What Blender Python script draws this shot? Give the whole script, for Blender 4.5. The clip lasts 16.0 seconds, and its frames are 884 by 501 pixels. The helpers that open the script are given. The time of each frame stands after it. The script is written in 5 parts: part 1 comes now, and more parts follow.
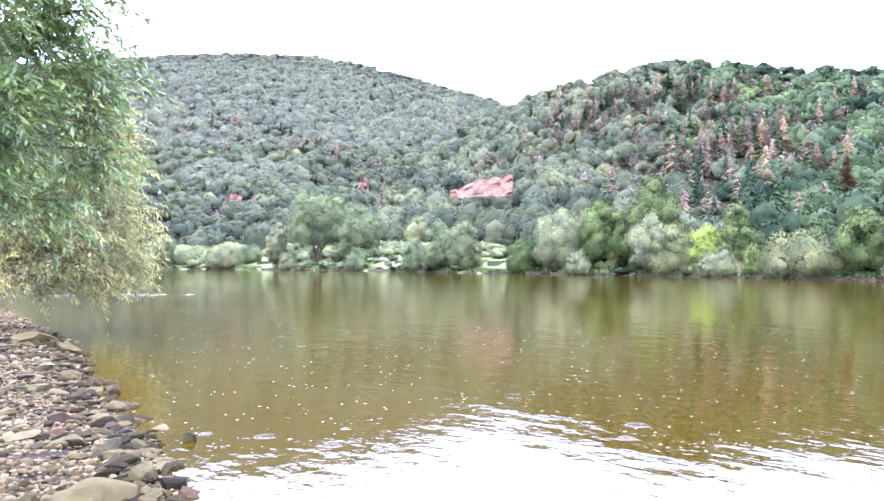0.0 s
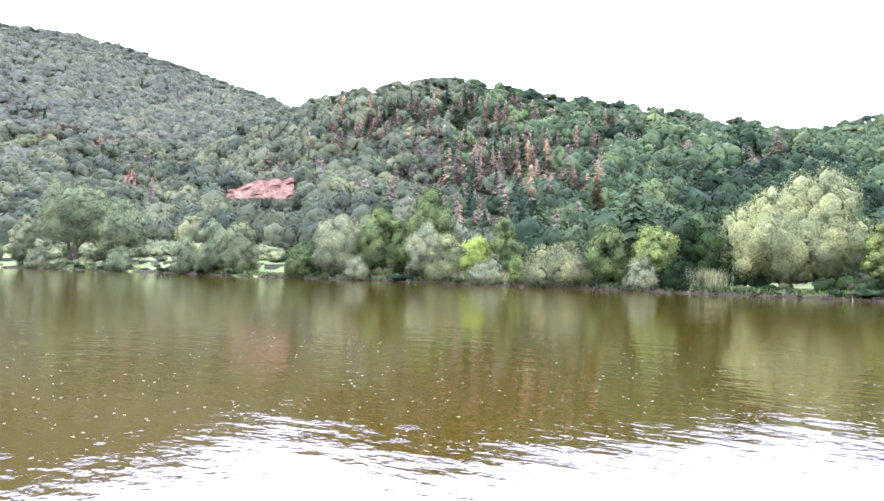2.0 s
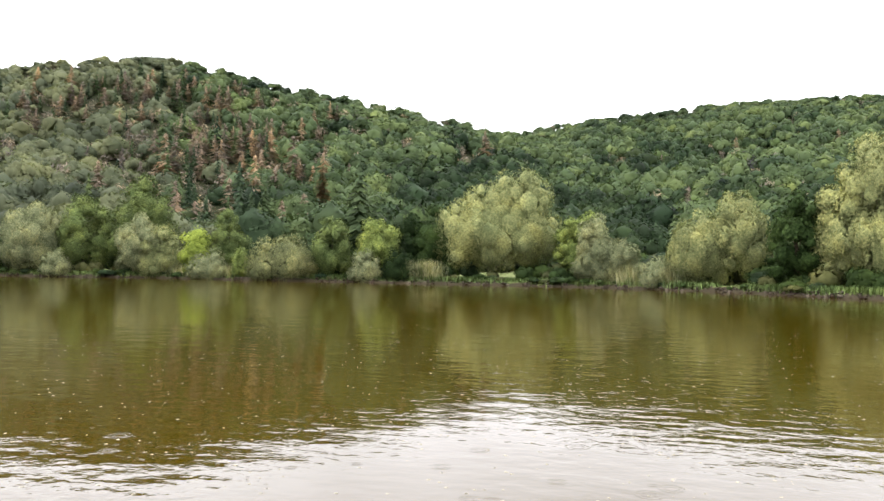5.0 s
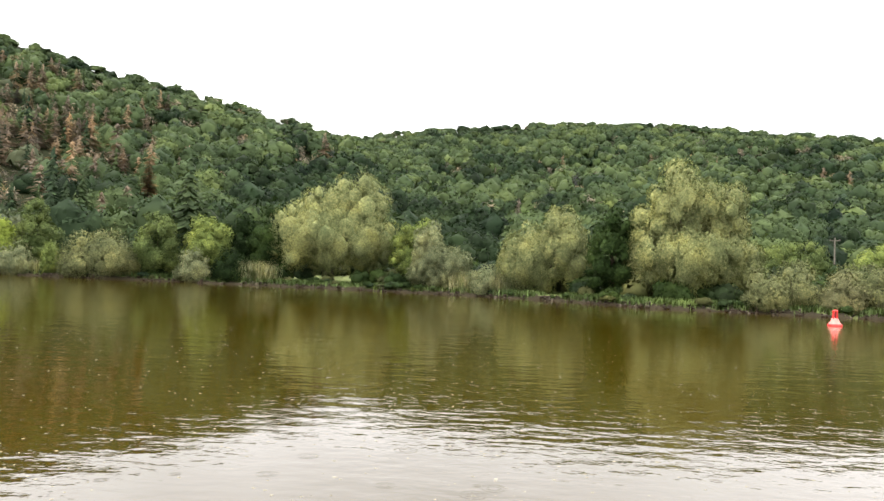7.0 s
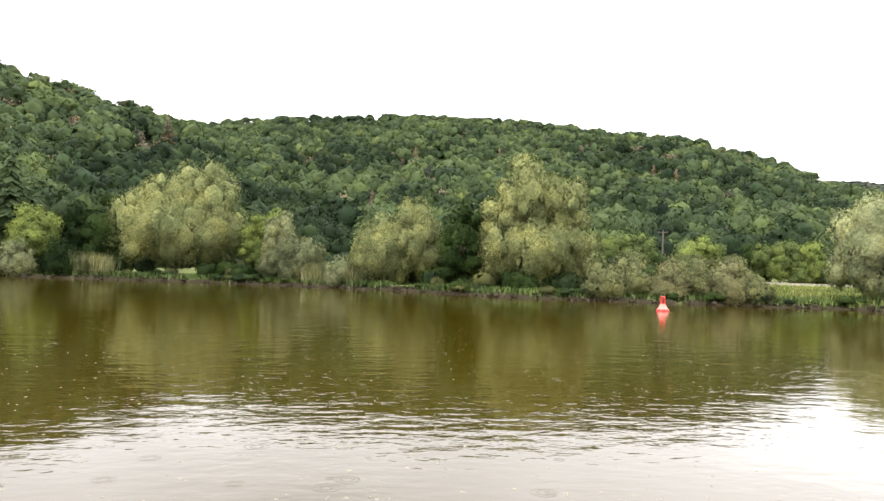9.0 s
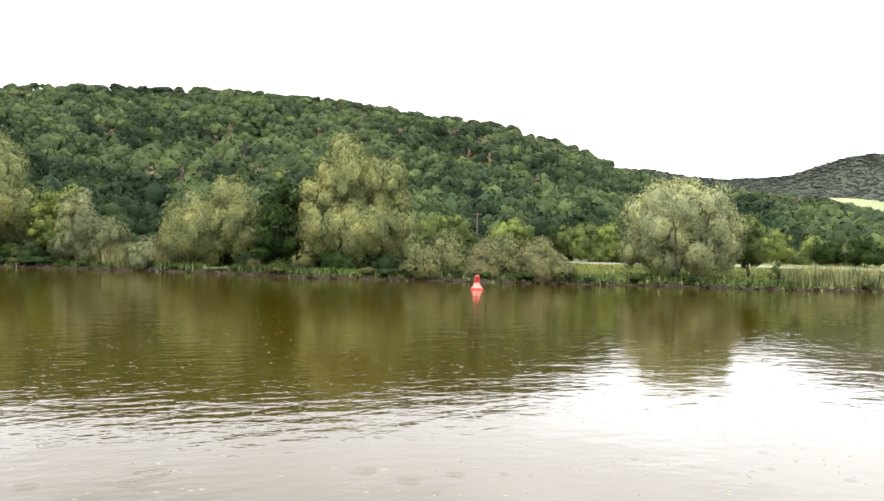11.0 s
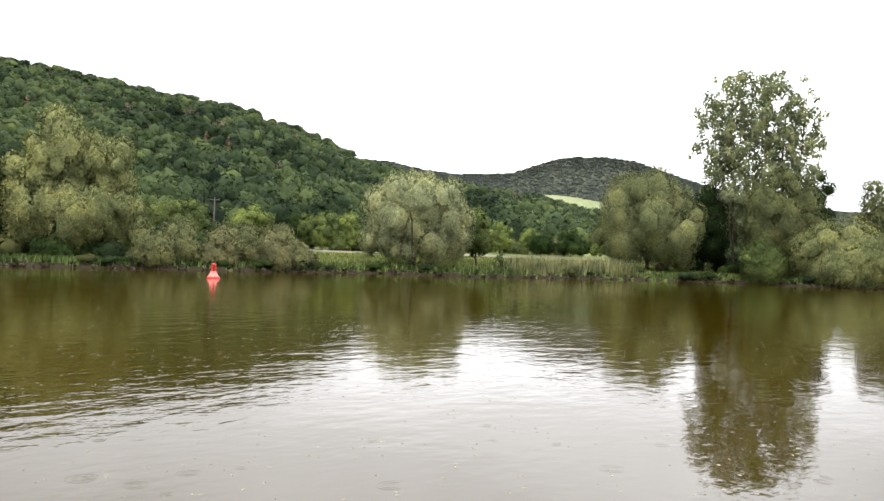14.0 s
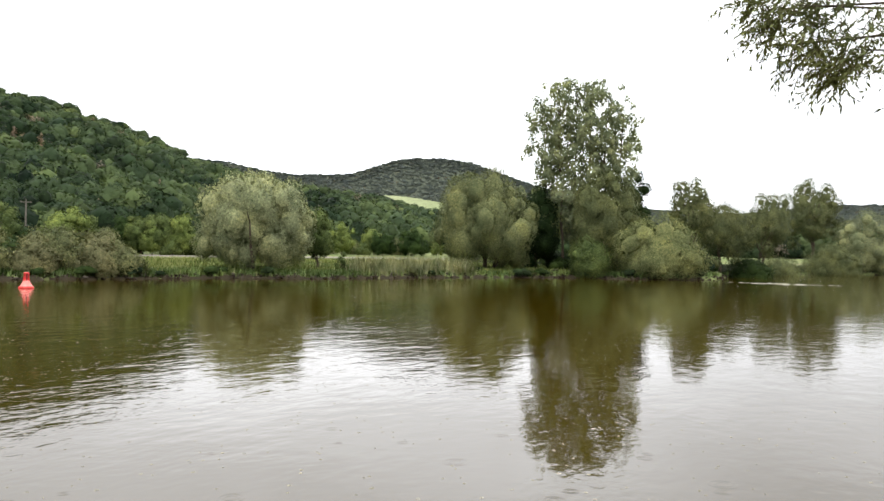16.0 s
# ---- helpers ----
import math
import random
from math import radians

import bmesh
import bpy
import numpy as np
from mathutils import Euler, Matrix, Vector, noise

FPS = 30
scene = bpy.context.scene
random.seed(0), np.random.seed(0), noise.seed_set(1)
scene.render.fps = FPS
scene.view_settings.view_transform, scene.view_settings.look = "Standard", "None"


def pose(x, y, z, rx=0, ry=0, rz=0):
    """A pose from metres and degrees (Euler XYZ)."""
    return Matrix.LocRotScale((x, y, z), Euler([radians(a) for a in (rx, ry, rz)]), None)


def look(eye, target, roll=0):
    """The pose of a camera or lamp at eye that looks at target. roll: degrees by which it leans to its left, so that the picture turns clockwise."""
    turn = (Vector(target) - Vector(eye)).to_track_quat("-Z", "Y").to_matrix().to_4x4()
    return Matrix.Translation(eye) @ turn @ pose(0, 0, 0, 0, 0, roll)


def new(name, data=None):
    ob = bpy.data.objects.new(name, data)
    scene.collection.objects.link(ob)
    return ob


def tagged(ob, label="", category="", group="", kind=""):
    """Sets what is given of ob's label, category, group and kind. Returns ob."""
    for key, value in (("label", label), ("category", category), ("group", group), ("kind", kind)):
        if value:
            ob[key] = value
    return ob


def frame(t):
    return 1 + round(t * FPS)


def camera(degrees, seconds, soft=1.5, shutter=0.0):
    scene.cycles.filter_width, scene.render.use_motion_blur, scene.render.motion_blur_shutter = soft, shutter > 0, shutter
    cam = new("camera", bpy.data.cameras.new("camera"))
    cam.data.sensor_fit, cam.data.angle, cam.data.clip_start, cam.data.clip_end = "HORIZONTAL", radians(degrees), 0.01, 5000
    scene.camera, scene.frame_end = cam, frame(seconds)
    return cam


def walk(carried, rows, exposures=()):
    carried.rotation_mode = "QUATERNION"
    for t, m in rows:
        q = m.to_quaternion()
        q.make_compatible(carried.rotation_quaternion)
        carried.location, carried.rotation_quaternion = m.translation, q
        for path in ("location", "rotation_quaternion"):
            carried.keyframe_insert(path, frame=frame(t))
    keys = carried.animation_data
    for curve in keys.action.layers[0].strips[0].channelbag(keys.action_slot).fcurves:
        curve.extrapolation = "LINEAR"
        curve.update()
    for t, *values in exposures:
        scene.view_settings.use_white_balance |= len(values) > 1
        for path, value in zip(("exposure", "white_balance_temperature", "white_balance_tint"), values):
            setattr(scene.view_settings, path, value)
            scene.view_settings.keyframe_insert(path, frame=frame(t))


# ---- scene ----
EYE = (0.0, 0.0, 2.4)
cam = camera(61.89, 16.0)
PATH = [
    (0.0, pose(*EYE, 90.847, -0.035, 50.709)),
    (0.5, pose(*EYE, 90.873, -0.103, 46.925)),
    (1.0, pose(*EYE, 90.994, -0.935, 42.026)),
    (1.5, pose(*EYE, 90.863, -1.726, 37.389)),
    (2.0, pose(*EYE, 91.458, -1.469, 33.656)),
    (2.5, pose(*EYE, 91.078, -1.676, 29.894)),
    (3.0, pose(*EYE, 91.065, -1.404, 26.092)),
    (3.5, pose(*EYE, 91.679, -1.391, 22.632)),
    (3.7, pose(*EYE, 91.706, -0.994, 21.370)),
    (5.8, pose(*EYE, 91.793, -1.433, 6.832)),
    (6.0, pose(*EYE, 92.219, -1.501, 5.403)),
    (6.5, pose(*EYE, 92.172, -1.892, 2.135)),
    (7.0, pose(*EYE, 91.973, -2.418, -0.132)),
    (7.5, pose(*EYE, 91.987, -2.831, -2.210)),
    (8.0, pose(*EYE, 91.993, -2.813, -4.484)),
    (8.5, pose(*EYE, 91.743, -2.396, -7.410)),
    (9.0, pose(*EYE, 91.708, -2.004, -11.498)),
    (9.2, pose(*EYE, 91.821, -1.850, -13.282)),
    (11.3, pose(*EYE, 90.427, -1.664, -28.115)),
    (11.5, pose(*EYE, 90.346, -1.621, -30.030)),
    (12.0, pose(*EYE, 90.364, -1.461, -32.999)),
    (12.5, pose(*EYE, 90.874, -1.531, -36.795)),
    (13.0, pose(*EYE, 91.199, -1.576, -39.698)),
    (13.5, pose(*EYE, 90.762, -1.795, -42.983)),
    (14.0, pose(*EYE, 90.410, -2.082, -45.380)),
    (14.5, pose(*EYE, 90.586, -1.557, -47.756)),
    (15.0, pose(*EYE, 91.204, -1.260, -50.933)),
    (15.5, pose(*EYE, 91.433, -1.119, -54.864)),
    (16.0, pose(*EYE, 90.776, -0.820, -57.605)),
]
EXPOSURES = [
    (0.0, 1.57, 5120, 34), (1.0, 1.36, 5180, 33), (2.0, 1.2, 5280, 32), (3.7, 0.82, 5800, 23), (5.8, 0.24, 6850, 12),
    (9.2, 0.24, 6850, 12), (11.3, 0.12, 6750, 12), (13.0, -0.12, 6700, 12), (14.0, -0.26, 6680, 12), (15.3, -0.28, 6650, 11), (16.0, -0.44, 6600, 11),
]
walk(cam, PATH, EXPOSURES)

# ---- world and sun: bright overcast sky ----
SUN_AZ, SUN_EL = -110.0, 60.0
world = bpy.data.worlds.new("overcast_sky")
scene.world = world
world.use_nodes = True
wt = world.node_tree
wt.nodes.clear()
w_out = wt.nodes.new("ShaderNodeOutputWorld")
w_bg = wt.nodes.new("ShaderNodeBackground")
w_sky = wt.nodes.new("ShaderNodeTexSky")
w_sky.sky_type = "NISHITA"
w_sky.sun_disc = False
w_sky.sun_elevation = radians(SUN_EL)
w_sky.sun_rotation = radians(SUN_AZ)
w_sky.dust_density = 6.0
w_sky.air_density = 1.0
w_hsv = wt.nodes.new("ShaderNodeHueSaturation")
w_hsv.inputs["Saturation"].default_value = 0.12
w_tc = wt.nodes.new("ShaderNodeTexCoord")
w_map = wt.nodes.new("ShaderNodeMapping")
w_map.inputs["Scale"].default_value = (1.6, 1.6, 5.0)
w_noise = wt.nodes.new("ShaderNodeTexNoise")
w_noise.inputs["Scale"].default_value = 1.7
w_noise.inputs["Detail"].default_value = 5.0
w_ramp = wt.nodes.new("ShaderNodeMapRange")
w_ramp.inputs["From Min"].default_value = 0.3
w_ramp.inputs["From Max"].default_value = 0.7
w_ramp.inputs["To Min"].default_value = 0.85
w_ramp.inputs["To Max"].default_value = 1.2
w_mul = wt.nodes.new("ShaderNodeMix")
w_mul.data_type = "RGBA"
w_mul.blend_type = "MULTIPLY"
w_mul.inputs["Factor"].default_value = 1.0
w_cloud = wt.nodes.new("ShaderNodeMix")
w_cloud.data_type = "RGBA"
w_cloud.inputs["Factor"].default_value = 0.65
w_cloud.inputs["B"].default_value = (27.8, 28.8, 30.3, 1)
wt.links.new(w_sky.outputs["Color"], w_hsv.inputs["Color"])
wt.links.new(w_hsv.outputs["Color"], w_cloud.inputs["A"])
wt.links.new(w_tc.outputs["Generated"], w_map.inputs["Vector"])
wt.links.new(w_map.outputs["Vector"], w_noise.inputs["Vector"])
wt.links.new(w_noise.outputs["Fac"], w_ramp.inputs["Value"])
wt.links.new(w_cloud.outputs["Result"], w_mul.inputs["A"])
wt.links.new(w_ramp.outputs["Result"], w_mul.inputs["B"])
# an overcast sky is brighter overhead than at the horizon
w_dir = wt.nodes.new("ShaderNodeSeparateXYZ")
w_up = wt.nodes.new("ShaderNodeMapRange")
w_up.inputs["From Min"].default_value = 0.0
w_up.inputs["From Max"].default_value = 1.0
w_up.inputs["To Min"].default_value = 0.85
w_up.inputs["To Max"].default_value = 1.65
w_grade = wt.nodes.new("ShaderNodeMix")
w_grade.data_type = "RGBA"
w_grade.blend_type = "MULTIPLY"
w_grade.inputs["Factor"].default_value = 1.0
wt.links.new(w_tc.outputs["Generated"], w_dir.inputs["Vector"])
wt.links.new(w_dir.outputs["Z"], w_up.inputs["Value"])
# and the cloud is thinner low in the sky downstream
w_dot = wt.nodes.new("ShaderNodeVectorMath")
w_dot.operation = "DOT_PRODUCT"
w_dot.inputs[1].default_value = (math.sin(radians(52)) * math.cos(radians(9)), math.cos(radians(52)) * math.cos(radians(9)), math.sin(radians(9)))
w_thin = wt.nodes.new("ShaderNodeMapRange")
w_thin.interpolation_type = "SMOOTHSTEP"
w_thin.inputs["From Min"].default_value = math.cos(radians(30))
w_thin.inputs["From Max"].default_value = math.cos(radians(4))
w_thin.inputs["To Min"].default_value = 1.0
w_thin.inputs["To Max"].default_value = 1.32
w_both = wt.nodes.new("ShaderNodeMath")
w_both.operation = "MULTIPLY"
wt.links.new(w_tc.outputs["Generated"], w_dot.inputs[0])
wt.links.new(w_dot.outputs["Value"], w_thin.inputs["Value"])
wt.links.new(w_up.outputs["Result"], w_both.inputs[0])
wt.links.new(w_thin.outputs["Result"], w_both.inputs[1])
wt.links.new(w_mul.outputs["Result"], w_grade.inputs["A"])
wt.links.new(w_both.outputs[0], w_grade.inputs["B"])
wt.links.new(w_grade.outputs["Result"], w_bg.inputs["Color"])
w_bg.inputs["Strength"].default_value = 0.12
wt.links.new(w_bg.outputs["Background"], w_out.inputs["Surface"])

sun = new("sun", bpy.data.lights.new("sun", "SUN"))
sun.data.energy = 1.5
sun.data.angle = radians(45)
sun.data.color = (1.0, 0.97, 0.92)
_sa, _se = radians(SUN_AZ), radians(SUN_EL)
sun.matrix_world = look((200 * math.sin(_sa) * math.cos(_se), 200 * math.cos(_sa) * math.cos(_se), 200 * math.sin(_se)), (0, 0, 0))


# ---- materials ----
def shader(name):
    m = bpy.data.materials.new(name)
    m.use_nodes = True
    nt = m.node_tree
    nt.nodes.clear()
    out = nt.nodes.new("ShaderNodeOutputMaterial")
    bsdf = nt.nodes.new("ShaderNodeBsdfPrincipled")
    nt.links.new(bsdf.outputs["BSDF"], out.inputs["Surface"])
    return m, nt, bsdf, out


def noise_node(nt, scale, detail=4.0, rough=0.55, stretch=None, coords="Object"):
    tc = nt.nodes.new("ShaderNodeTexCoord")
    n = nt.nodes.new("ShaderNodeTexNoise")
    n.inputs["Scale"].default_value = scale
    n.inputs["Detail"].default_value = detail
    n.inputs["Roughness"].default_value = rough
    if stretch:
        mp = nt.nodes.new("ShaderNodeMapping")
        mp.inputs["Scale"].default_value = stretch
        nt.links.new(tc.outputs[coords], mp.inputs["Vector"])
        nt.links.new(mp.outputs["Vector"], n.inputs["Vector"])
    else:
        nt.links.new(tc.outputs[coords], n.inputs["Vector"])
    return n


def ramp_node(nt, source, stops):
    r = nt.nodes.new("ShaderNodeValToRGB")
    e = r.color_ramp.elements
    while len(e) < len(stops):
        e.new(0.5)
    for k, (p, c) in zip(e, stops):
        k.position = p
        k.color = (*c, 1)
    nt.links.new(source, r.inputs["Fac"])
    return r


def mixed(nt, kind, fac, a, b):
    m = nt.nodes.new("ShaderNodeMix")
    m.data_type = "RGBA"
    m.blend_type = kind
    for key, v in (("Factor", fac), ("A", a), ("B", b)):
        if isinstance(v, bpy.types.NodeSocket):
            nt.links.new(v, m.inputs[key])
        elif isinstance(v, tuple):
            m.inputs[key].default_value = (*v, 1)
        else:
            m.inputs[key].default_value = v
    return m.outputs["Result"]


def bump(nt, bsdf, height, strength, distance):
    b = nt.nodes.new("ShaderNodeBump")
    b.inputs["Strength"].default_value = strength
    b.inputs["Distance"].default_value = distance
    nt.links.new(height, b.inputs["Height"])
    nt.links.new(b.outputs["Normal"], bsdf.inputs["Normal"])
    return b


def foliage(name, dark, mid, light, patch=0.12, glow=0.2, clump=0.0, vary=1.0):
    """Leaves: colour varies from leaf to leaf and in patches as large as a crown; some light passes through. clump:
    size of the leaf tufts in relief, in metres, with the shade between them put into the colour; vary: how far tufts
    and crowns differ.
    """
    def tone(r, g, b):
        return tuple(1 + (q - 1) * vary for q in (r, g, b))
    m, nt, bsdf, out = shader(name)
    geo = nt.nodes.new("ShaderNodeNewGeometry")
    r1 = ramp_node(nt, geo.outputs["Random Per Island"], [(0.0, dark), (0.5, mid), (1.0, light)])
    n = noise_node(nt, patch, 3.0)
    r2 = ramp_node(nt, n.outputs["Fac"], [(0.28, tone(0.45, 0.52, 0.52)), (0.5, tone(0.95, 0.97, 0.95)), (0.72, tone(1.5, 1.4, 1.15))])
    col = mixed(nt, "MULTIPLY", 1.0, r1.outputs["Color"], r2.outputs["Color"])
    if clump:
        fine = noise_node(nt, 1.0 / clump, 4.0, 0.7)
        # tufts lightened and gaps darkened, as if shaded between the leaves
        r3 = ramp_node(nt, fine.outputs["Fac"], [(0.34, tone(0.42, 0.46, 0.42)), (0.52, tone(0.95, 0.96, 0.93)), (0.68, tone(1.55, 1.48, 1.35))])
        col = mixed(nt, "MULTIPLY", 1.0, col, r3.outputs["Color"])
        bump(nt, bsdf, fine.outputs["Fac"], 0.8 * vary, clump)
    kin = nt.nodes.new("ShaderNodeAttribute")
    kin.attribute_name = "tree_tint"
    r4 = ramp_node(nt, kin.outputs["Fac"], [(0.0, (1, 1, 1)), (0.02, tone(0.42, 0.5, 0.6)), (0.5, (1.0, 1.0, 1.0)), (1.0, tone(1.65, 1.5, 1.2))])
    col = mixed(nt, "MULTIPLY", 1.0, col, r4.outputs["Color"])
    nt.links.new(col, bsdf.inputs["Base Color"])
    bsdf.inputs["Roughness"].default_value = 0.6
    bsdf.inputs["Specular IOR Level"].default_value = 0.02
    tr = nt.nodes.new("ShaderNodeBsdfTranslucent")
    nt.links.new(mixed(nt, "MULTIPLY", 1.0, col, (1.05, 1.1, 0.75)), tr.inputs["Color"])
    mix = nt.nodes.new("ShaderNodeMixShader")
    mix.inputs["Fac"].default_value = glow
    nt.links.new(bsdf.outputs["BSDF"], mix.inputs[1])
    nt.links.new(tr.outputs["BSDF"], mix.inputs[2])
    nt.links.new(mix.outputs["Shader"], out.inputs["Surface"])
    return m


def rough_surface(name, stops, scale, rough=0.85, fine=None, bump_by=0.0, bump_scale=None, spec=0.3):
    m, nt, bsdf, out = shader(name)
    n = noise_node(nt, scale, 6.0, 0.6)
    col = ramp_node(nt, n.outputs["Fac"], stops).outputs["Color"]
    if fine:
        f2 = noise_node(nt, fine, 4.0, 0.7)
        col = mixed(nt, "MULTIPLY", 1.0, col, ramp_node(nt, f2.outputs["Fac"], [(0.3, (0.7, 0.7, 0.7)), (0.72, (1.25, 1.25, 1.25))]).outputs["Color"])
    nt.links.new(col, bsdf.inputs["Base Color"])
    bsdf.inputs["Roughness"].default_value = rough
    bsdf.inputs["Specular IOR Level"].default_value = spec
    if bump_by:
        b = noise_node(nt, bump_scale or scale * 4, 5.0, 0.65)
        bump(nt, bsdf, b.outputs["Fac"], 0.9, bump_by)
    return m


def island_surface(name, colours, scale, rough, bump_by, spec=0.35):
    """Stones: each one has its own colour."""
    m, nt, bsdf, out = shader(name)
    geo = nt.nodes.new("ShaderNodeNewGeometry")
    info = nt.nodes.new("ShaderNodeObjectInfo")
    add = nt.nodes.new("ShaderNodeMath")
    add.operation = "ADD"
    nt.links.new(geo.outputs["Random Per Island"], add.inputs[0])
    nt.links.new(info.outputs["Random"], add.inputs[1])
    fr = nt.nodes.new("ShaderNodeMath")
    fr.operation = "FRACT"
    nt.links.new(add.outputs[0], fr.inputs[0])
    r = ramp_node(nt, fr.outputs[0], [(i / (len(colours) - 1), c) for i, c in enumerate(colours)])
    n = noise_node(nt, scale, 6.0, 0.65)
    col = mixed(nt, "MULTIPLY", 1.0, r.outputs["Color"], ramp_node(nt, n.outputs["Fac"], [(0.3, (0.6, 0.6, 0.6)), (0.7, (1.3, 1.28, 1.25))]).outputs["Color"])
    nt.links.new(col, bsdf.inputs["Base Color"])
    bsdf.inputs["Roughness"].default_value = rough
    bsdf.inputs["Specular IOR Level"].default_value = spec
    bump(nt, bsdf, n.outputs["Fac"], 0.8, bump_by)
    return m


M_WILLOW = foliage("willow_leaves", (0.172, 0.182, 0.081), (0.200, 0.212, 0.094), (0.228, 0.242, 0.107), 0.3, 0.1, 0.3, 0.95)
M_SILVER = foliage("silver_willow_leaves", (0.163, 0.174, 0.093), (0.190, 0.202, 0.108), (0.217, 0.230, 0.123), 0.3, 0.1, 0.3, 0.95)
M_OLIVE = foliage("olive_shrub_leaves", (0.138, 0.143, 0.067), (0.160, 0.166, 0.078), (0.182, 0.189, 0.089), 0.3, 0.1, 0.3, 0.95)
M_BROAD = foliage("broadleaf_leaves", (0.071, 0.091, 0.032), (0.098, 0.126, 0.044), (0.125, 0.161, 0.056), 0.3, 0.1, 0.3, 0.95)
# alder green lowered further, in place of deep shade in the crown
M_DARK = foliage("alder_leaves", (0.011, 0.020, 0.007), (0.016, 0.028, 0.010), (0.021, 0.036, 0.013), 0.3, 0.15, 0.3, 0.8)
M_BRIGHT = foliage("yellow_green_leaves", (0.181, 0.224, 0.043), (0.210, 0.260, 0.050), (0.239, 0.296, 0.057), 0.3, 0.1, 0.3, 0.6)
M_LIME = foliage("fresh_green_leaves", (0.112, 0.137, 0.040), (0.155, 0.190, 0.055), (0.198, 0.243, 0.070), 0.3, 0.1, 0.3, 0.95)
M_POPLAR = foliage("poplar_leaves", (0.15, 0.163, 0.094), (0.23, 0.25, 0.145), (0.311, 0.338, 0.196), 0.4, 0.35, 0.0, 1.0)
# oak darkened and beech lightened: crown shade and light partly in the colour
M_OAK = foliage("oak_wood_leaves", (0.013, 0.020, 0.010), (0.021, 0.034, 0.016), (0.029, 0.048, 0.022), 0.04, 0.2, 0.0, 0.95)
M_BEECH = foliage("beech_wood_leaves", (0.036, 0.052, 0.023), (0.052, 0.074, 0.033), (0.068, 0.096, 0.043), 0.04, 0.22, 0.0, 0.95)
# next four: haze over the farther hills painted into leaf colour and translucency
M_HAZEOAK = foliage("hazed_oak_leaves", (0.054, 0.063, 0.038), (0.063, 0.073, 0.044), (0.072, 0.083, 0.050), 0.04, 0.35, 0.0, 0.7)
M_HAZEASH = foliage("hazed_ash_leaves", (0.077, 0.088, 0.052), (0.090, 0.102, 0.060), (0.103, 0.116, 0.068), 0.04, 0.35, 0.0, 0.7)
M_HAZEWOOD = foliage("hazed_wood_leaves", (0.096, 0.103, 0.070), (0.110, 0.119, 0.080), (0.124, 0.134, 0.090), 0.03, 0.45, 0.0, 0.4)
M_FARHAZE = foliage("far_hazed_leaves", (0.073, 0.086, 0.077), (0.085, 0.100, 0.090), (0.097, 0.114, 0.103), 0.02, 0.4, 0.0, 0.35)
# shade below overhanging branches is put into this dark green
M_SHADESCRUB = foliage("shaded_scrub_leaves", (0.015, 0.025, 0.008), (0.022, 0.036, 0.011), (0.029, 0.047, 0.014), 0.15, 0.1, 0.0, 0.8)
M_DRYSCRUB = foliage("olive_scrub_leaves", (0.043, 0.046, 0.019), (0.050, 0.054, 0.022), (0.057, 0.062, 0.025), 0.15, 0.1, 0.0, 0.8)
M_SPRUCE = foliage("spruce_needles", (0.032, 0.046, 0.024), (0.045, 0.066, 0.034), (0.058, 0.086, 0.044), 0.1, 0.08, 0.0, 1.0)
M_BROWN = foliage("dead_spruce_needles", (0.150, 0.112, 0.088), (0.200, 0.150, 0.118), (0.250, 0.188, 0.147), 0.1, 0.2, 0.0, 1.0)
M_RUST = foliage("rusty_needles", (0.27, 0.17, 0.105), (0.38, 0.24, 0.15), (0.5, 0.32, 0.2), 0.3, 0.35, 0.0, 0.5)
M_DRY = foliage("dry_brush", (0.146, 0.120, 0.099), (0.170, 0.140, 0.115), (0.194, 0.160, 0.131), 0.1, 0.2, 0.0, 1.0)
# strong patch tones stand in for lit and shaded clumps of leaves
M_NEARLEAF = foliage("near_tree_leaves", (0.090, 0.129, 0.045), (0.150, 0.215, 0.075), (0.210, 0.301, 0.105), 2.6, 0.3, 0.0, 1.5)
for _n in M_NEARLEAF.node_tree.nodes:
    if _n.type == "BSDF_PRINCIPLED":
        _n.inputs["Roughness"].default_value = 0.4
        _n.inputs["Specular IOR Level"].default_value = 0.3
M_NEARWILLOW = foliage("shore_willow_leaves", (0.202, 0.195, 0.088), (0.310, 0.300, 0.135), (0.419, 0.405, 0.182), 0.4, 0.35, 0.0, 1.0)
# darker and less translucent: the branch's backlit look is in the colour
M_HANGLEAF = foliage("backlit_branch_leaves", (0.078, 0.087, 0.039), (0.130, 0.145, 0.065), (0.182, 0.203, 0.091), 1.3, 0.15, 0.0, 1.0)
M_REED = foliage("reed_blades", (0.13, 0.16, 0.06), (0.24, 0.24, 0.12), (0.36, 0.33, 0.2), 0.5, 0.25)
M_GRASSBLADE = foliage("grass_blades", (0.069, 0.096, 0.033), (0.115, 0.160, 0.055), (0.161, 0.224, 0.077), 0.25, 0.2, 0.0, 1.0)
M_MEADOWBLADE = foliage("meadow_blades", (0.09, 0.13, 0.035), (0.17, 0.2, 0.07), (0.27, 0.27, 0.13), 0.12, 0.3)
M_SEDGE = foliage("pale_scrub_leaves", (0.12, 0.135, 0.066), (0.15, 0.168, 0.082), (0.18, 0.2, 0.098), 0.2, 0.2, 0.3, 0.7)
# broadleaf green greyed for the haze over the upstream reach
M_HAZED = foliage("hazed_bank_leaves", (0.120, 0.143, 0.072), (0.140, 0.166, 0.084), (0.160, 0.189, 0.096), 0.3, 0.1, 0.3, 0.95)
M_DULL = foliage("dull_willow_leaves", (0.125, 0.134, 0.064), (0.145, 0.156, 0.074), (0.165, 0.178, 0.084), 0.3, 0.1, 0.3, 0.95)
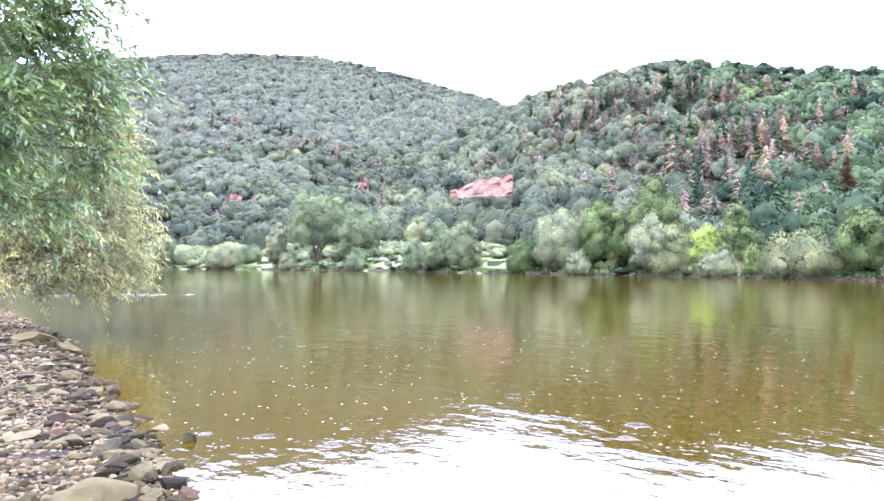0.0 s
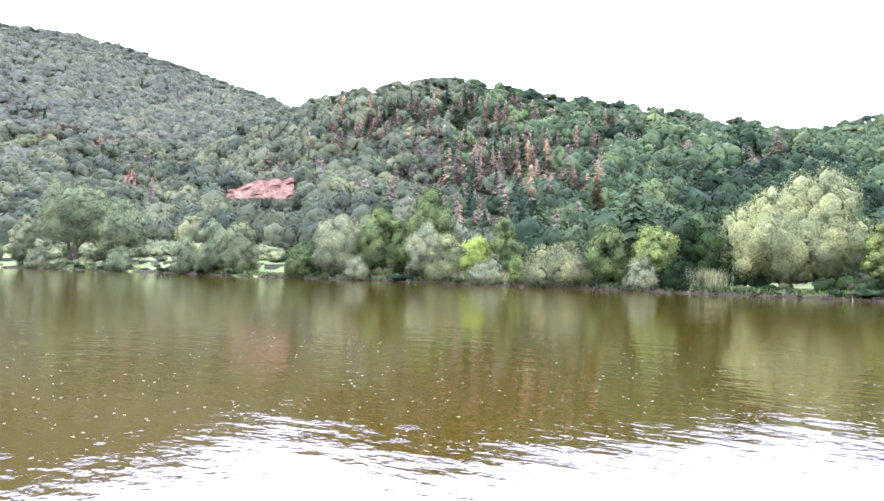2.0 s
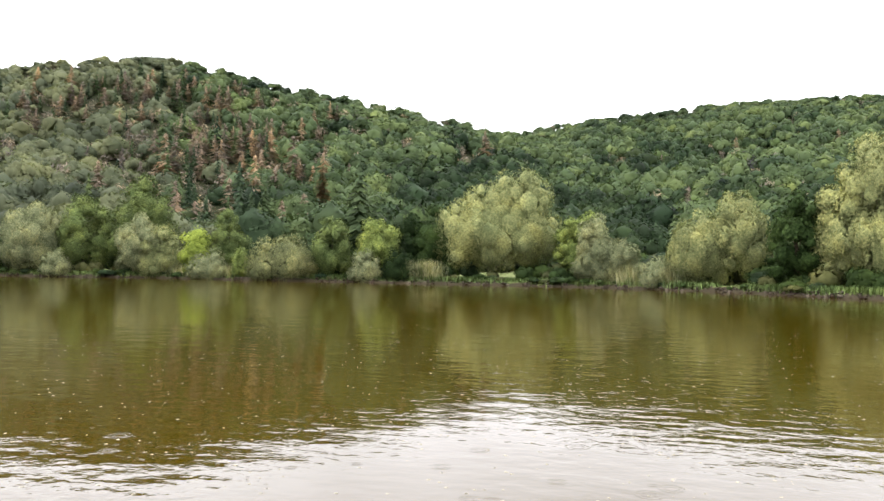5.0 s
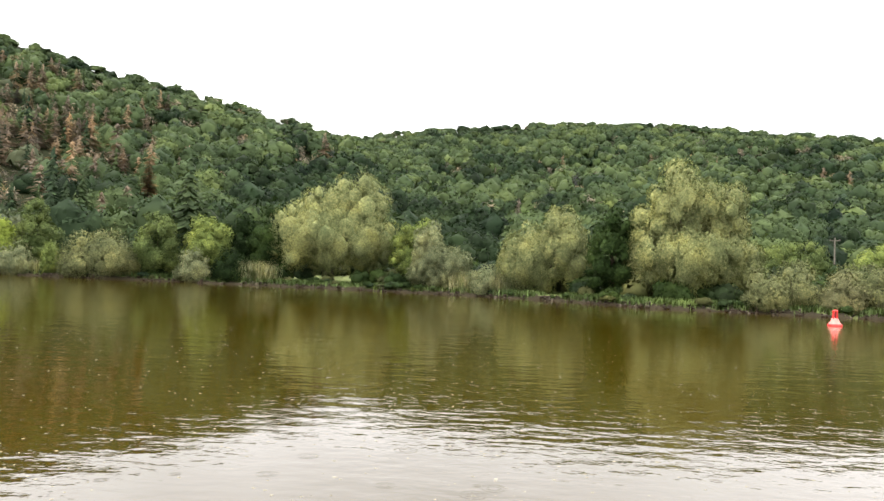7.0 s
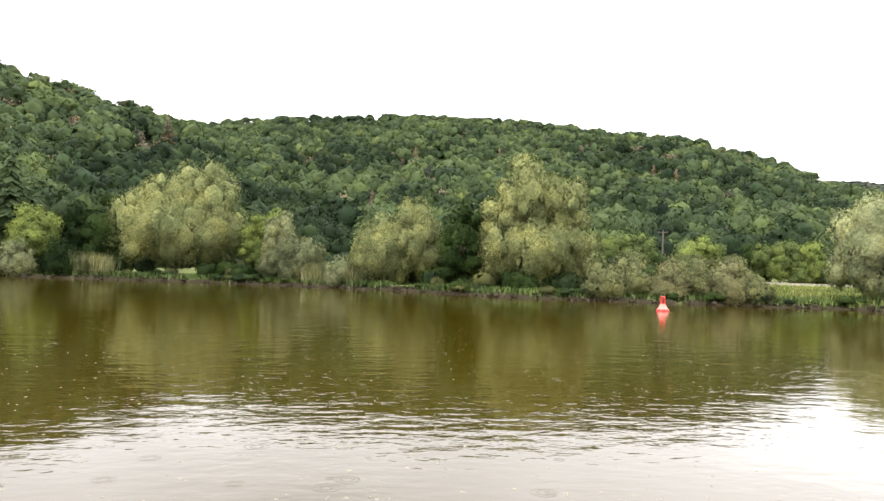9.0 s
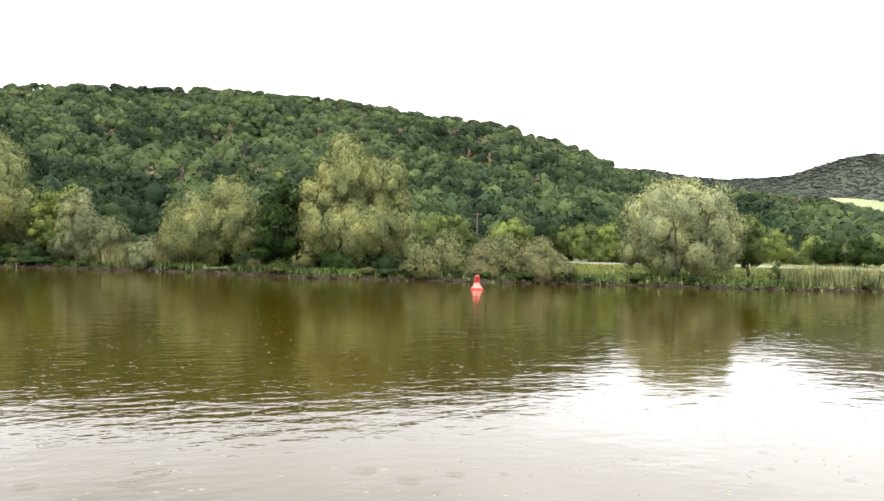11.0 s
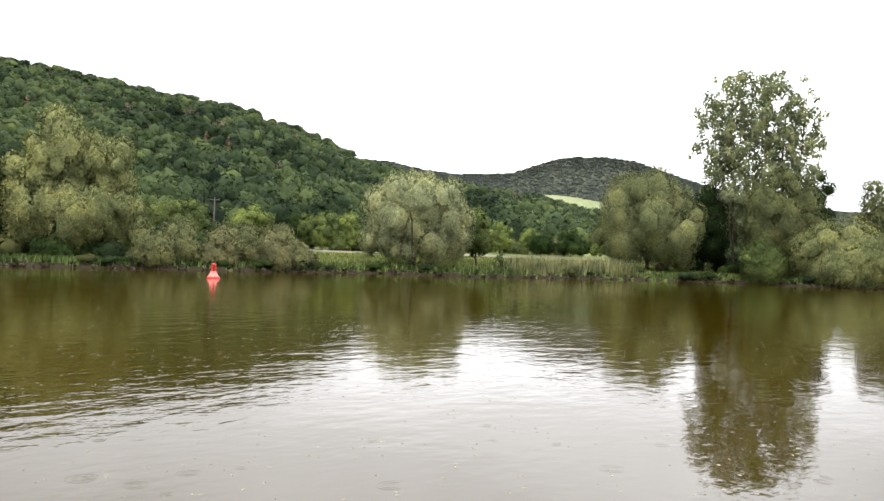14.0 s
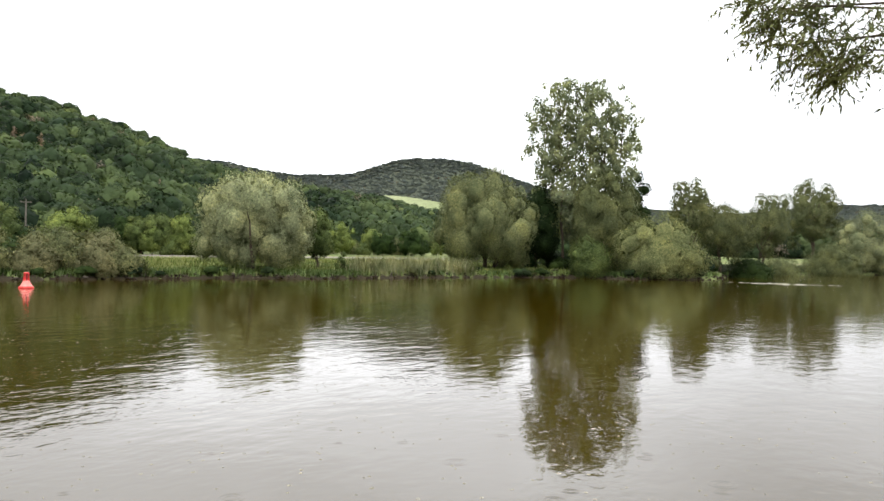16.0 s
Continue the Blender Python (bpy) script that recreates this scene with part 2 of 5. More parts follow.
M_DRYSHRUB = foliage("brownish_shrub_leaves", (0.142, 0.136, 0.069), (0.165, 0.158, 0.080), (0.188, 0.180, 0.091), 0.3, 0.1, 0.3, 0.8)
M_GREENDARK = foliage("deep_green_leaves", (0.021, 0.035, 0.011), (0.032, 0.053, 0.017), (0.043, 0.071, 0.023), 0.3, 0.1, 0.3, 0.9)
M_PALEWILLOW = foliage("pale_willow_leaves", (0.237, 0.249, 0.138), (0.275, 0.290, 0.160), (0.314, 0.331, 0.182), 0.3, 0.1, 0.3, 0.9)
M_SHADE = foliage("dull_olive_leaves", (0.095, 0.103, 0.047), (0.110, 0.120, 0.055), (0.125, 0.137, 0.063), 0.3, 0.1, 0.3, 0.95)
M_BARK = rough_surface("bark", [(0.3, (0.035, 0.026, 0.018)), (0.7, (0.11, 0.085, 0.06))], 3.0, 0.9, 14.0, 0.03, 8.0, 0.15)
M_TWIG = rough_surface("twig_bark", [(0.3, (0.07, 0.045, 0.028)), (0.7, (0.15, 0.105, 0.07))], 6.0, 0.85, 20.0, 0.0, None, 0.15)
M_PALEBARK = rough_surface("pale_bark", [(0.3, (0.22, 0.15, 0.09)), (0.7, (0.38, 0.28, 0.19))], 3.0, 0.9, 14.0, 0.02, 8.0, 0.15)


def meadow_material():
    """Uncut grass: green and straw-coloured patches, fine streaks."""
    m, nt, bsdf, out = shader("meadow_grass")
    a = noise_node(nt, 0.045, 4.0, 0.6)
    b = noise_node(nt, 0.9, 5.0, 0.7, (0.5, 1.6, 1.0))
    c = noise_node(nt, 5.0, 3.0, 0.7)
    col = ramp_node(nt, a.outputs["Fac"], [(0.3, (0.085, 0.125, 0.036)), (0.5, (0.165, 0.19, 0.075)), (0.7, (0.25, 0.24, 0.125))]).outputs["Color"]
    col = mixed(nt, "MULTIPLY", 1.0, col, ramp_node(nt, b.outputs["Fac"], [(0.3, (0.55, 0.6, 0.5)), (0.7, (1.3, 1.28, 1.25))]).outputs["Color"])
    col = mixed(nt, "MULTIPLY", 1.0, col, ramp_node(nt, c.outputs["Fac"], [(0.3, (0.7, 0.7, 0.7)), (0.7, (1.25, 1.25, 1.25))]).outputs["Color"])
    nt.links.new(col, bsdf.inputs["Base Color"])
    bsdf.inputs["Roughness"].default_value = 0.95
    bsdf.inputs["Specular IOR Level"].default_value = 0.1
    bump(nt, bsdf, b.outputs["Fac"], 1.0, 0.35)
    return m


M_MEADOW = meadow_material()
# darkened so that gaps between crowns read as shadow
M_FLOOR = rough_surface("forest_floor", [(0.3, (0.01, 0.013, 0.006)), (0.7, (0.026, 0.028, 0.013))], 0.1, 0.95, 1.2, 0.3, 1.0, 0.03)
# floor lightened so gaps between far crowns look hazy
M_HAZEFLOOR = rough_surface("hazed_slope", [(0.3, (0.042, 0.05, 0.036)), (0.7, (0.075, 0.085, 0.06))], 0.09, 0.95, 0.5, 1.2, 0.25, 0.02)
M_BED = rough_surface("gravel_bed", [(0.3, (0.012, 0.01, 0.006)), (0.5, (0.028, 0.023, 0.014)), (0.7, (0.058, 0.048, 0.03))], 16.0, 0.9, 60.0, 0.02, 30.0, 0.05)
M_FIELD = rough_surface("distant_field", [(0.3, (0.17, 0.2, 0.095)), (0.7, (0.24, 0.26, 0.14))], 0.01, 0.95, 0.2, 0.0, None, 0.1)
M_ROAD = rough_surface("track_gravel", [(0.3, (0.13, 0.115, 0.095)), (0.7, (0.24, 0.21, 0.18))], 0.4, 0.9, 4.0, 0.01, 10.0)
M_SANDSTONE = rough_surface("red_sandstone", [(0.28, (0.07, 0.038, 0.023)), (0.5, (0.16, 0.088, 0.055)), (0.75, (0.22, 0.14, 0.095))], 0.22, 0.9, 1.1, 0.5, 0.6, 0.2)
M_STONES = island_surface("river_stones", [(0.068, 0.053, 0.025), (0.141, 0.113, 0.057), (0.039, 0.030, 0.015), (0.104, 0.072, 0.036), (0.221, 0.183, 0.103), (0.032, 0.026, 0.013), (0.116, 0.090, 0.045), (0.172, 0.138, 0.075)], 14.0, 0.9, 0.006, 0.03)
M_WETSTONES = island_surface("wet_stones", [(0.0108, 0.0090, 0.0039), (0.0294, 0.0240, 0.0101), (0.0088, 0.0070, 0.0031), (0.0490, 0.0320, 0.0140), (0.0882, 0.0740, 0.0328), (0.0176, 0.0140, 0.0062), (0.0588, 0.0500, 0.0218)], 9.0, 0.7, 0.01, 0.04)
M_RIPRAP = island_surface("bank_stones", [(0.012, 0.009, 0.006), (0.022, 0.016, 0.01), (0.1, 0.086, 0.064), (0.014, 0.01, 0.006), (0.03, 0.02, 0.013), (0.018, 0.013, 0.008), (0.04, 0.032, 0.022)], 4.0, 0.85, 0.02, 0.1)


def wet_rock(name, dark, light, moss):
    m, nt, bsdf, out = shader(name)
    n = noise_node(nt, 5.0, 6.0, 0.65)
    col = ramp_node(nt, n.outputs["Fac"], [(0.3, dark), (0.72, light)]).outputs["Color"]
    n2 = noise_node(nt, 2.6, 4.0)
    mask = ramp_node(nt, n2.outputs["Fac"], [(0.45, (0, 0, 0)), (0.62, (1, 1, 1))]).outputs["Color"]
    col = mixed(nt, "MIX", mask, col, moss)
    nt.links.new(col, bsdf.inputs["Base Color"])
    bsdf.inputs["Roughness"].default_value = 0.65
    bsdf.inputs["Specular IOR Level"].default_value = 0.06
    n3 = noise_node(nt, 22.0, 5.0, 0.7)
    bump(nt, bsdf, n3.outputs["Fac"], 0.8, 0.012)
    return m


M_ROCK_DARK = wet_rock("dark_wet_rock", (0.0118, 0.0090, 0.0037), (0.0412, 0.0320, 0.0150), (0.0372, 0.0340, 0.0112))
M_ROCK_MOSS = wet_rock("mossy_rock", (0.0400, 0.0337, 0.0135), (0.1100, 0.0898, 0.0375), (0.0620, 0.0571, 0.0180))
M_ROCK_PALE = wet_rock("pale_rock", (0.0633, 0.0506, 0.0213), (0.1323, 0.1056, 0.0476), (0.0862, 0.0726, 0.0272))
M_ROCK_RED = wet_rock("red_rock", (0.03, 0.018, 0.01), (0.085, 0.052, 0.033), (0.045, 0.032, 0.02))


def water_material():
    m, nt, bsdf, out = shader("river_water")
    n0 = noise_node(nt, 0.03, 3.0)
    col = ramp_node(nt, n0.outputs["Fac"], [(0.35, (0.03, 0.019, 0.0004)), (0.65, (0.037, 0.0245, 0.0008))])
    nt.links.new(col.outputs["Color"], bsdf.inputs["Base Color"])
    bsdf.inputs["Roughness"].default_value = 0.04
    bsdf.inputs["IOR"].default_value = 1.35
    big = noise_node(nt, 0.55, 3.0, 0.5, (1.0, 1.7, 1.0))
    mid = noise_node(nt, 1.9, 3.0, 0.5, (1.0, 1.5, 1.0))
    fine = noise_node(nt, 7.0, 2.0, 0.5)
    patch = noise_node(nt, 0.05, 2.0)
    calm = nt.nodes.new("ShaderNodeMapRange")
    calm.inputs["From Min"].default_value = 0.35
    calm.inputs["From Max"].default_value = 0.65
    calm.inputs["To Min"].default_value = 0.5
    calm.inputs["To Max"].default_value = 1.2
    nt.links.new(patch.outputs["Fac"], calm.inputs["Value"])
    def times(a, k):
        x = nt.nodes.new("ShaderNodeMath")
        x.operation = "MULTIPLY"
        nt.links.new(a, x.inputs[0])
        if isinstance(k, float):
            x.inputs[1].default_value = k
        else:
            nt.links.new(k, x.inputs[1])
        return x.outputs[0]
    def plus(a, b):
        x = nt.nodes.new("ShaderNodeMath")
        nt.links.new(a, x.inputs[0])
        nt.links.new(b, x.inputs[1])
        return x.outputs[0]
    h = plus(plus(times(big.outputs["Fac"], 0.7), times(mid.outputs["Fac"], 0.42)), times(fine.outputs["Fac"], 0.085))
    bump(nt, bsdf, times(h, calm.outputs["Result"]), 1.0, 0.022)
    return m


M_WATER = water_material()


def paint(name, colour, rough=0.45):
    m, nt, bsdf, out = shader(name)
    n = noise_node(nt, 3.0, 5.0, 0.6)
    col = mixed(nt, "MULTIPLY", 1.0, colour, ramp_node(nt, n.outputs["Fac"], [(0.3, (0.75, 0.75, 0.75)), (0.7, (1.15, 1.12, 1.1))]).outputs["Color"])
    nt.links.new(col, bsdf.inputs["Base Color"])
    bsdf.inputs["Roughness"].default_value = rough
    return m


M_RED = paint("red_buoy_paint", (0.6, 0.03, 0.025))
M_PINK = paint("faded_red_paint", (0.72, 0.2, 0.16))
# dark red imitates the shade inside the buoy's cage
M_CAGESHADE = paint("cage_shade_red", (0.2, 0.012, 0.012))
M_POLE = rough_surface("grey_timber", [(0.3, (0.08, 0.068, 0.055)), (0.7, (0.16, 0.14, 0.12))], 2.0, 0.85, 9.0)
# foam colour, also painted on raindrop rings and riffle as sky glints
M_FOAM_GLINT = paint("foam", (0.27, 0.255, 0.19), 0.6)


# ---- mesh helpers ----
def mesh_from(name, verts, faces, materials, smooth=False, index=None, normals=None, tint=None):
    """A mesh from arrays: faces are (n, 3) or (n, 4)."""
    me = bpy.data.meshes.new(name)
    verts = np.asarray(verts, np.float32)
    faces = np.asarray(faces, np.int32)
    k = faces.shape[1]
    me.vertices.add(len(verts))
    me.vertices.foreach_set("co", verts.ravel())
    me.loops.add(faces.size)
    me.loops.foreach_set("vertex_index", faces.ravel())
    me.polygons.add(len(faces))
    me.polygons.foreach_set("loop_start", np.arange(0, faces.size, k, dtype=np.int32))
    me.polygons.foreach_set("loop_total", np.full(len(faces), k, np.int32))
    for m in materials if isinstance(materials, (list, tuple)) else [materials]:
        me.materials.append(m)
    if index is not None:
        me.polygons.foreach_set("material_index", np.asarray(index, np.int32))
    me.polygons.foreach_set("use_smooth", np.full(len(faces), smooth, bool))
    me.update(calc_edges=True)
    if tint is not None:
        at = me.attributes.new("tree_tint", "FLOAT", "POINT")
        at.data.foreach_set("value", np.asarray(tint, np.float32))
    if normals is not None:
        me.normals_split_custom_set_from_vertices(np.asarray(normals, np.float32))
    return me


def part(name, verts, faces, material, parent, label="", smooth=False, normals=None):
    ob = new(name, mesh_from(name, verts, faces, material, smooth or normals is not None, None, normals))
    ob.parent = parent
    return tagged(ob, label)


def thing(name, x, y, z, label, category, group=""):
    ob = new(name)
    ob.location = (x, y, z)
    return tagged(ob, label, category, group)


def ico(level):
    bm = bmesh.new()
    bmesh.ops.create_icosphere(bm, subdivisions=level, radius=1.0)
    v = np.array([q.co[:] for q in bm.verts])
    f = np.array([[q.index for q in p.verts] for p in bm.faces])
    bm.free()
    return v, f


ICO = {k: ico(k) for k in (0, 1, 2, 3)}


def lumpy(v, seed, amount, freq):
    """Scales points of a unit ball by smooth noise."""
    o = Vector((seed * 7.13, seed * 3.7, seed * 1.9))
    k = np.array([noise.noise(Vector(p) * freq + o) for p in v])
    return v * (1 + amount * k)[:, None]


def tube(points, radii, sides=8):
    """A tapered tube along points."""
    points = np.asarray(points, float)
    verts, faces = [], []
    for i, p in enumerate(points):
        d = points[min(i + 1, len(points) - 1)] - points[max(i - 1, 0)]
        d = d / (np.linalg.norm(d) + 1e-9)
        a = np.cross(d, (0.31, 0.87, 0.38))
        a /= np.linalg.norm(a) + 1e-9
        b = np.cross(d, a)
        ang = np.arange(sides) * 2 * np.pi / sides
        verts.append(p + radii[i] * (np.cos(ang)[:, None] * a + np.sin(ang)[:, None] * b))
    n = len(points)
    for i in range(n - 1):
        for j in range(sides):
            k = (j + 1) % sides
            faces.append((i * sides + j, i * sides + k, (i + 1) * sides + k, (i + 1) * sides + j))
    return np.concatenate(verts), np.array(faces)


def lathe(profile, sides=24):
    """A solid of revolution about z from (radius, height) pairs, from the bottom up."""
    ang = np.arange(sides) * 2 * np.pi / sides
    verts = np.concatenate([np.stack([r * np.cos(ang), r * np.sin(ang), np.full(sides, h)], -1) for r, h in profile])
    faces = [(i * sides + j, i * sides + (j + 1) % sides, (i + 1) * sides + (j + 1) % sides, (i + 1) * sides + j) for i in range(len(profile) - 1) for j in range(sides)]
    return verts, np.array(faces)


def box_at(cx, cy, cz, sx, sy, sz):
    v = np.array([(x, y, z) for x in (-1, 1) for y in (-1, 1) for z in (-1, 1)], float) * (sx / 2, sy / 2, sz / 2) + (cx, cy, cz)
    return v, np.array([(0, 1, 3, 2), (4, 6, 7, 5), (0, 4, 5, 1), (2, 3, 7, 6), (0, 2, 6, 4), (1, 5, 7, 3)])


def merged(pieces):
    vs, fs, o = [], [], 0
    for v, f in pieces:
        vs.append(v)
        fs.append(f + o)
        o += len(v)
    return np.concatenate(vs), np.concatenate(fs)


def unit(v):
    return v / (np.linalg.norm(v, axis=-1, keepdims=True) + 1e-9)


# ---- lie of the land ----
BANK_AZ = (-100, -90, -80, -72, -64, -57.5, -54.3, -50.5, -45.5, -41, -38, -33, -26, -22, -16.5, -5, 8, 12, 16.5, 26.5, 34, 42, 48, 57, 63, 67.4, 72, 77.4, 80, 87.4, 100)
BANK_R = (420, 330, 275, 240, 217, 190, 177, 157, 146, 136, 134, 127, 114, 112, 107, 100, 90, 84, 78, 80, 83, 89, 89, 102, 111, 116, 112, 117, 172, 240, 330)
SHORE_X = (-4000, -300, -90, -45, -31, -24.3, -18.2, -14.9, -13, -10.6, -8.2, -7.6, -6, -3, 2, 5, 7, 10, 30, 150, 600, 4000)
SHORE_Y = (-300, 60, 14, 6.6, 5.6, 5.2, 4.25, 3.7, 3.45, 3.2, 2.8, 2.5, 2.2, 2.0, 1.6, 0.6, -0.4, -1.6, -8, -30, -60, -200)
# ridges: azimuth, height angle of the wooded crest, distance of foot and of crest
HILLS = {
    "far_left": (((-100, 9), (-88, 11.5), (-76.7, 13.8), (-71.1, 14.8), (-65.9, 15.3), (-61.3, 15.45), (-57.9, 15.06), (-54.4, 14.4), (-50.9, 13.5), (-47.8, 12.65), (-45.4, 12.0), (-40, 10), (-34, 7)), 290, 1050, 3.5, 1.25),
    "rock": (((-100, 2.5), (-80, 3.6), (-66, 5.2), (-57, 6.9), (-51, 9.0), (-47.5, 11.0), (-45.5, 12.0), (-43.5, 12.75), (-41.4, 13.35), (-38, 14.0), (-34.9, 14.6), (-31, 14.4), (-28.4, 14.05), (-24.9, 13.35), (-20.9, 12.8), (-17.8, 12.3), (-15.2, 11.9), (-12.6, 11.35), (-10.9, 10.8), (-6.8, 10.2), (-2, 8.5), (6, 5)), 0, 0, 3.6, 1.5),
    "middle": (((-16, 7), (-10, 9.3), (-6.8, 10.15), (-4.9, 10.7), (-1, 11.3), (3, 11.6), (7.3, 11.95), (13.3, 12.05), (17.4, 11.8), (21.4, 11.35), (25.1, 11.0), (28.1, 10.65), (30.6, 10.1), (32.8, 9.65), (35.5, 8.85), (37.3, 7.95), (38.5, 7.3), (42, 6.4), (46, 5.6), (50, 5.1), (53, 4.7), (57.3, 3.7), (62, 2.9), (72, 2.3), (95, 2.0)), 0, 0, 3.6, 1.5),
    "distant": (((30, 6.5), (38, 7.3), (41.2, 7.15), (43.9, 6.65), (46.4, 6.4), (50.5, 6.6), (52.5, 7.3), (54.4, 7.85), (57.5, 7.95), (59.8, 7.65), (61.3, 7.1), (66, 5.5), (72, 4.2), (79, 3.7), (86.2, 4.2), (95, 4.1), (120, 3)), 1150, 2100, 2, 1.3),
}
FOOT = {"rock": ((-100, -64, -50, -45, -35, -20, -5), (300, 262, 205, 196, 180, 150, 150)), "middle": ((-16, 0, 20, 35, 50, 60, 95), (155, 150, 150, 170, 230, 280, 300))}
CREST = {"rock": ((-100, -57, -35, -10), (560, 600, 650, 560)), "middle": ((-16, 0, 20, 38, 57, 80), (850, 800, 750, 680, 600, 600))}
FADE = {"far_left": (-130, -34), "rock": (-125, 6), "middle": (-16, 120), "distant": (30, 140)}


def bank_r(az):
    wave = 0.5 * np.sin(az * 1.9 + 1.0) + 0.35 * np.sin(az * 4.3) + 0.12 * np.sin(az * 11.7 + 2.0)
    return np.interp(az, BANK_AZ, BANK_R) + wave


def hill_height(key, az, r):
    prof, d0, d1, wood, power = HILLS[key]
    d0 = np.interp(az, *FOOT[key]) if key in FOOT else d0
    d1 = np.interp(az, *CREST[key]) if key in CREST else d1
    el = np.interp(az, [p[0] for p in prof], [p[1] for p in prof])
    top = EYE[2] + d1 * np.tan(np.radians(el)) - wood
    lo, hi = FADE[key]
    top = top * np.clip((az - lo) / 8, 0, 1) * np.clip((hi - az) / 8, 0, 1)
    s = np.clip((r - d0) / (d1 - d0), 0, 1.0)
    back = np.clip((r - d1) / (d1 * 0.9), 0, 1)
    return np.where(r > d0, 2.5 + (top - 2.5) * s ** power * (1 - 0.9 * back * back * (3 - 2 * back)), -9.0), s


def shore_y(x):
    x = np.asarray(x, float)
    fade = np.clip((x + 60) / 20, 0, 1) * np.clip((4 - x) / 4, 0, 1)
    return np.interp(x, SHORE_X, SHORE_Y) + fade * (0.1 * np.sin(x * 2.3) + 0.08 * np.sin(x * 4.9 + 1.0) + 0.05 * np.sin(x * 11.3))


def chipped(v, seed, cuts=9, lo=0.45, hi=0.8):
    """Flat faces broken off a rounded stone."""
    rng = np.random.default_rng(seed + 700)
    for _ in range(cuts):
        d = unit(rng.normal(size=3) * (1, 1, 0.8))
        over = v @ d - rng.uniform(lo, hi)
        v = v - np.clip(over, 0, None)[:, None] * d
    return v


def land(x, y):
    """Height of the ground; and what it is: 0 bed or gravel, 1 meadow, 2 wood, 3 far wood."""
    x, y = np.asarray(x, float), np.asarray(y, float)
    az, r = np.degrees(np.arctan2(x, y)), np.hypot(x, y)
    near = shore_y(x) - y
    far = np.where(np.abs(az) < 100, r - bank_r(az), -99.0)
    z = -np.minimum(1.6, 0.22 * np.minimum(np.abs(near), np.abs(far)))
    kind = np.zeros(z.shape, int)
    slope = 0.13 + 0.2 * np.clip((x + 6) / 4, 0, 1) * np.clip((12 - x) / 8, 0, 1)
    zn = np.minimum(slope * near, 1.2 + 0.01 * near)
    z = np.where(near > 0, zn, z)
    kind = np.where(near > 7, 1, kind)
    rise = np.interp(az, (-56, -44, -36), (0.085, 0.07, 0.03))
    zf = 0.5 * np.minimum(far, 1.0) + rise * np.clip(far - 1.0, 0, 160 * 0.03 / rise)
    z = np.where((far > 0) & (near < 0), zf, z)
    kind = np.where((far > 2.0) & (near < 0), 1, kind)
    for key in HILLS:
        hz, s = hill_height(key, az, r)
        on = (hz > z + 0.05) & (far > 15)
        z = np.where(on, hz, z)
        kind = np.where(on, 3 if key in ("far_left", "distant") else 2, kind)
    return z, kind


def ground_z(x, y):
    return float(land(x, y)[0])


def build_ground():
    az = np.concatenate([np.arange(-180, -100, 4.0), np.arange(-100, 100, 0.8), np.arange(100, 180, 4.0)])
    r = np.concatenate([[0.005], np.arange(1, 40, 0.75), np.arange(40, 72, 2.0), np.arange(72, 150, 1.5), np.arange(150, 300, 4.0), np.arange(300, 900, 14.0), np.arange(900, 2300, 30.0), [2400, 2800, 3400, 4200, 4900]])
    A, R = np.meshgrid(np.radians(az), r, indexing="ij")
    X, Y = R * np.sin(A), R * np.cos(A)
    Z, K = land(X, Y)
    n = len(r)
    k0 = np.arange(len(az))[:, None] * n + np.arange(n - 1)[None]
    k1 = (np.arange(1, len(az) + 1) % len(az))[:, None] * n + np.arange(n - 1)[None]
    f = np.stack([k0, k0 + 1, k1 + 1, k1], -1).reshape(-1, 4)[:, ::-1]
    idx = np.where(K[:, :-1] > K[:, 1:], K[:, :-1], K[:, 1:]).reshape(-1)
    v = np.stack([X, Y, Z], -1).reshape(-1, 3)
    ob = new("ground", mesh_from("ground", v, f, [M_BED, M_MEADOW, M_FLOOR, M_HAZEFLOOR], True, idx))
    return tagged(ob, "grassy river plain and wooded hills with gravel bed", "ground", kind="structure")


GROUND = build_ground()


def build_water():
    v = np.array([(-4000, -1200, 0), (4000, -1200, 0), (4000, 1500, 0), (-4000, 1500, 0)], float)
    ob = new("water", mesh_from("water", v, np.array([(0, 1, 2, 3)]), M_WATER))
    return tagged(ob, "rippled olive-brown river water reflecting sky and trees", "water", kind="structure")


build_water()


PASTURE_AZ = (53.0, 54.0, 54.9, 56.2, 57.6, 58.6)
PASTURE_TOP = (4.92, 4.86, 4.8, 4.62, 4.36, 4.1)
PASTURE_FOOT = (4.88, 4.5, 4.1, 3.8, 3.6, 3.6)


def on_distant(az, el):
    """Distance at which the slope of the distant hill reaches a height angle."""
    r = np.arange(1200, 2050, 5.0)
    z = land(r * math.sin(radians(az)), r * math.cos(radians(az)))[0]
    return float(r[np.argmax((z - EYE[2]) / r > math.tan(radians(el)))])


def build_pasture():
    """A pale pasture on the slope of the distant hill."""
    rows = []
    for a in np.linspace(PASTURE_AZ[0], PASTURE_AZ[-1], 40):
        r0, r1 = (on_distant(a, float(np.interp(a, PASTURE_AZ, q))) for q in (PASTURE_FOOT, PASTURE_TOP))
        for k in np.linspace(0, 1, 7):
            r = r0 + (r1 - r0) * k
            x, y = r * math.sin(radians(a)), r * math.cos(radians(a))
            rows.append((x, y, ground_z(x, y) + 2.0))
    f = [(i * 7 + j, i * 7 + j + 1, i * 7 + j + 8, i * 7 + j + 7) for i in range(39) for j in range(6)]
    ob = new("pasture", mesh_from("pasture", np.array(rows), np.array(f), M_FIELD))
    return tagged(ob, "pale green pasture on the distant hillside", "field", kind="structure")


build_pasture()


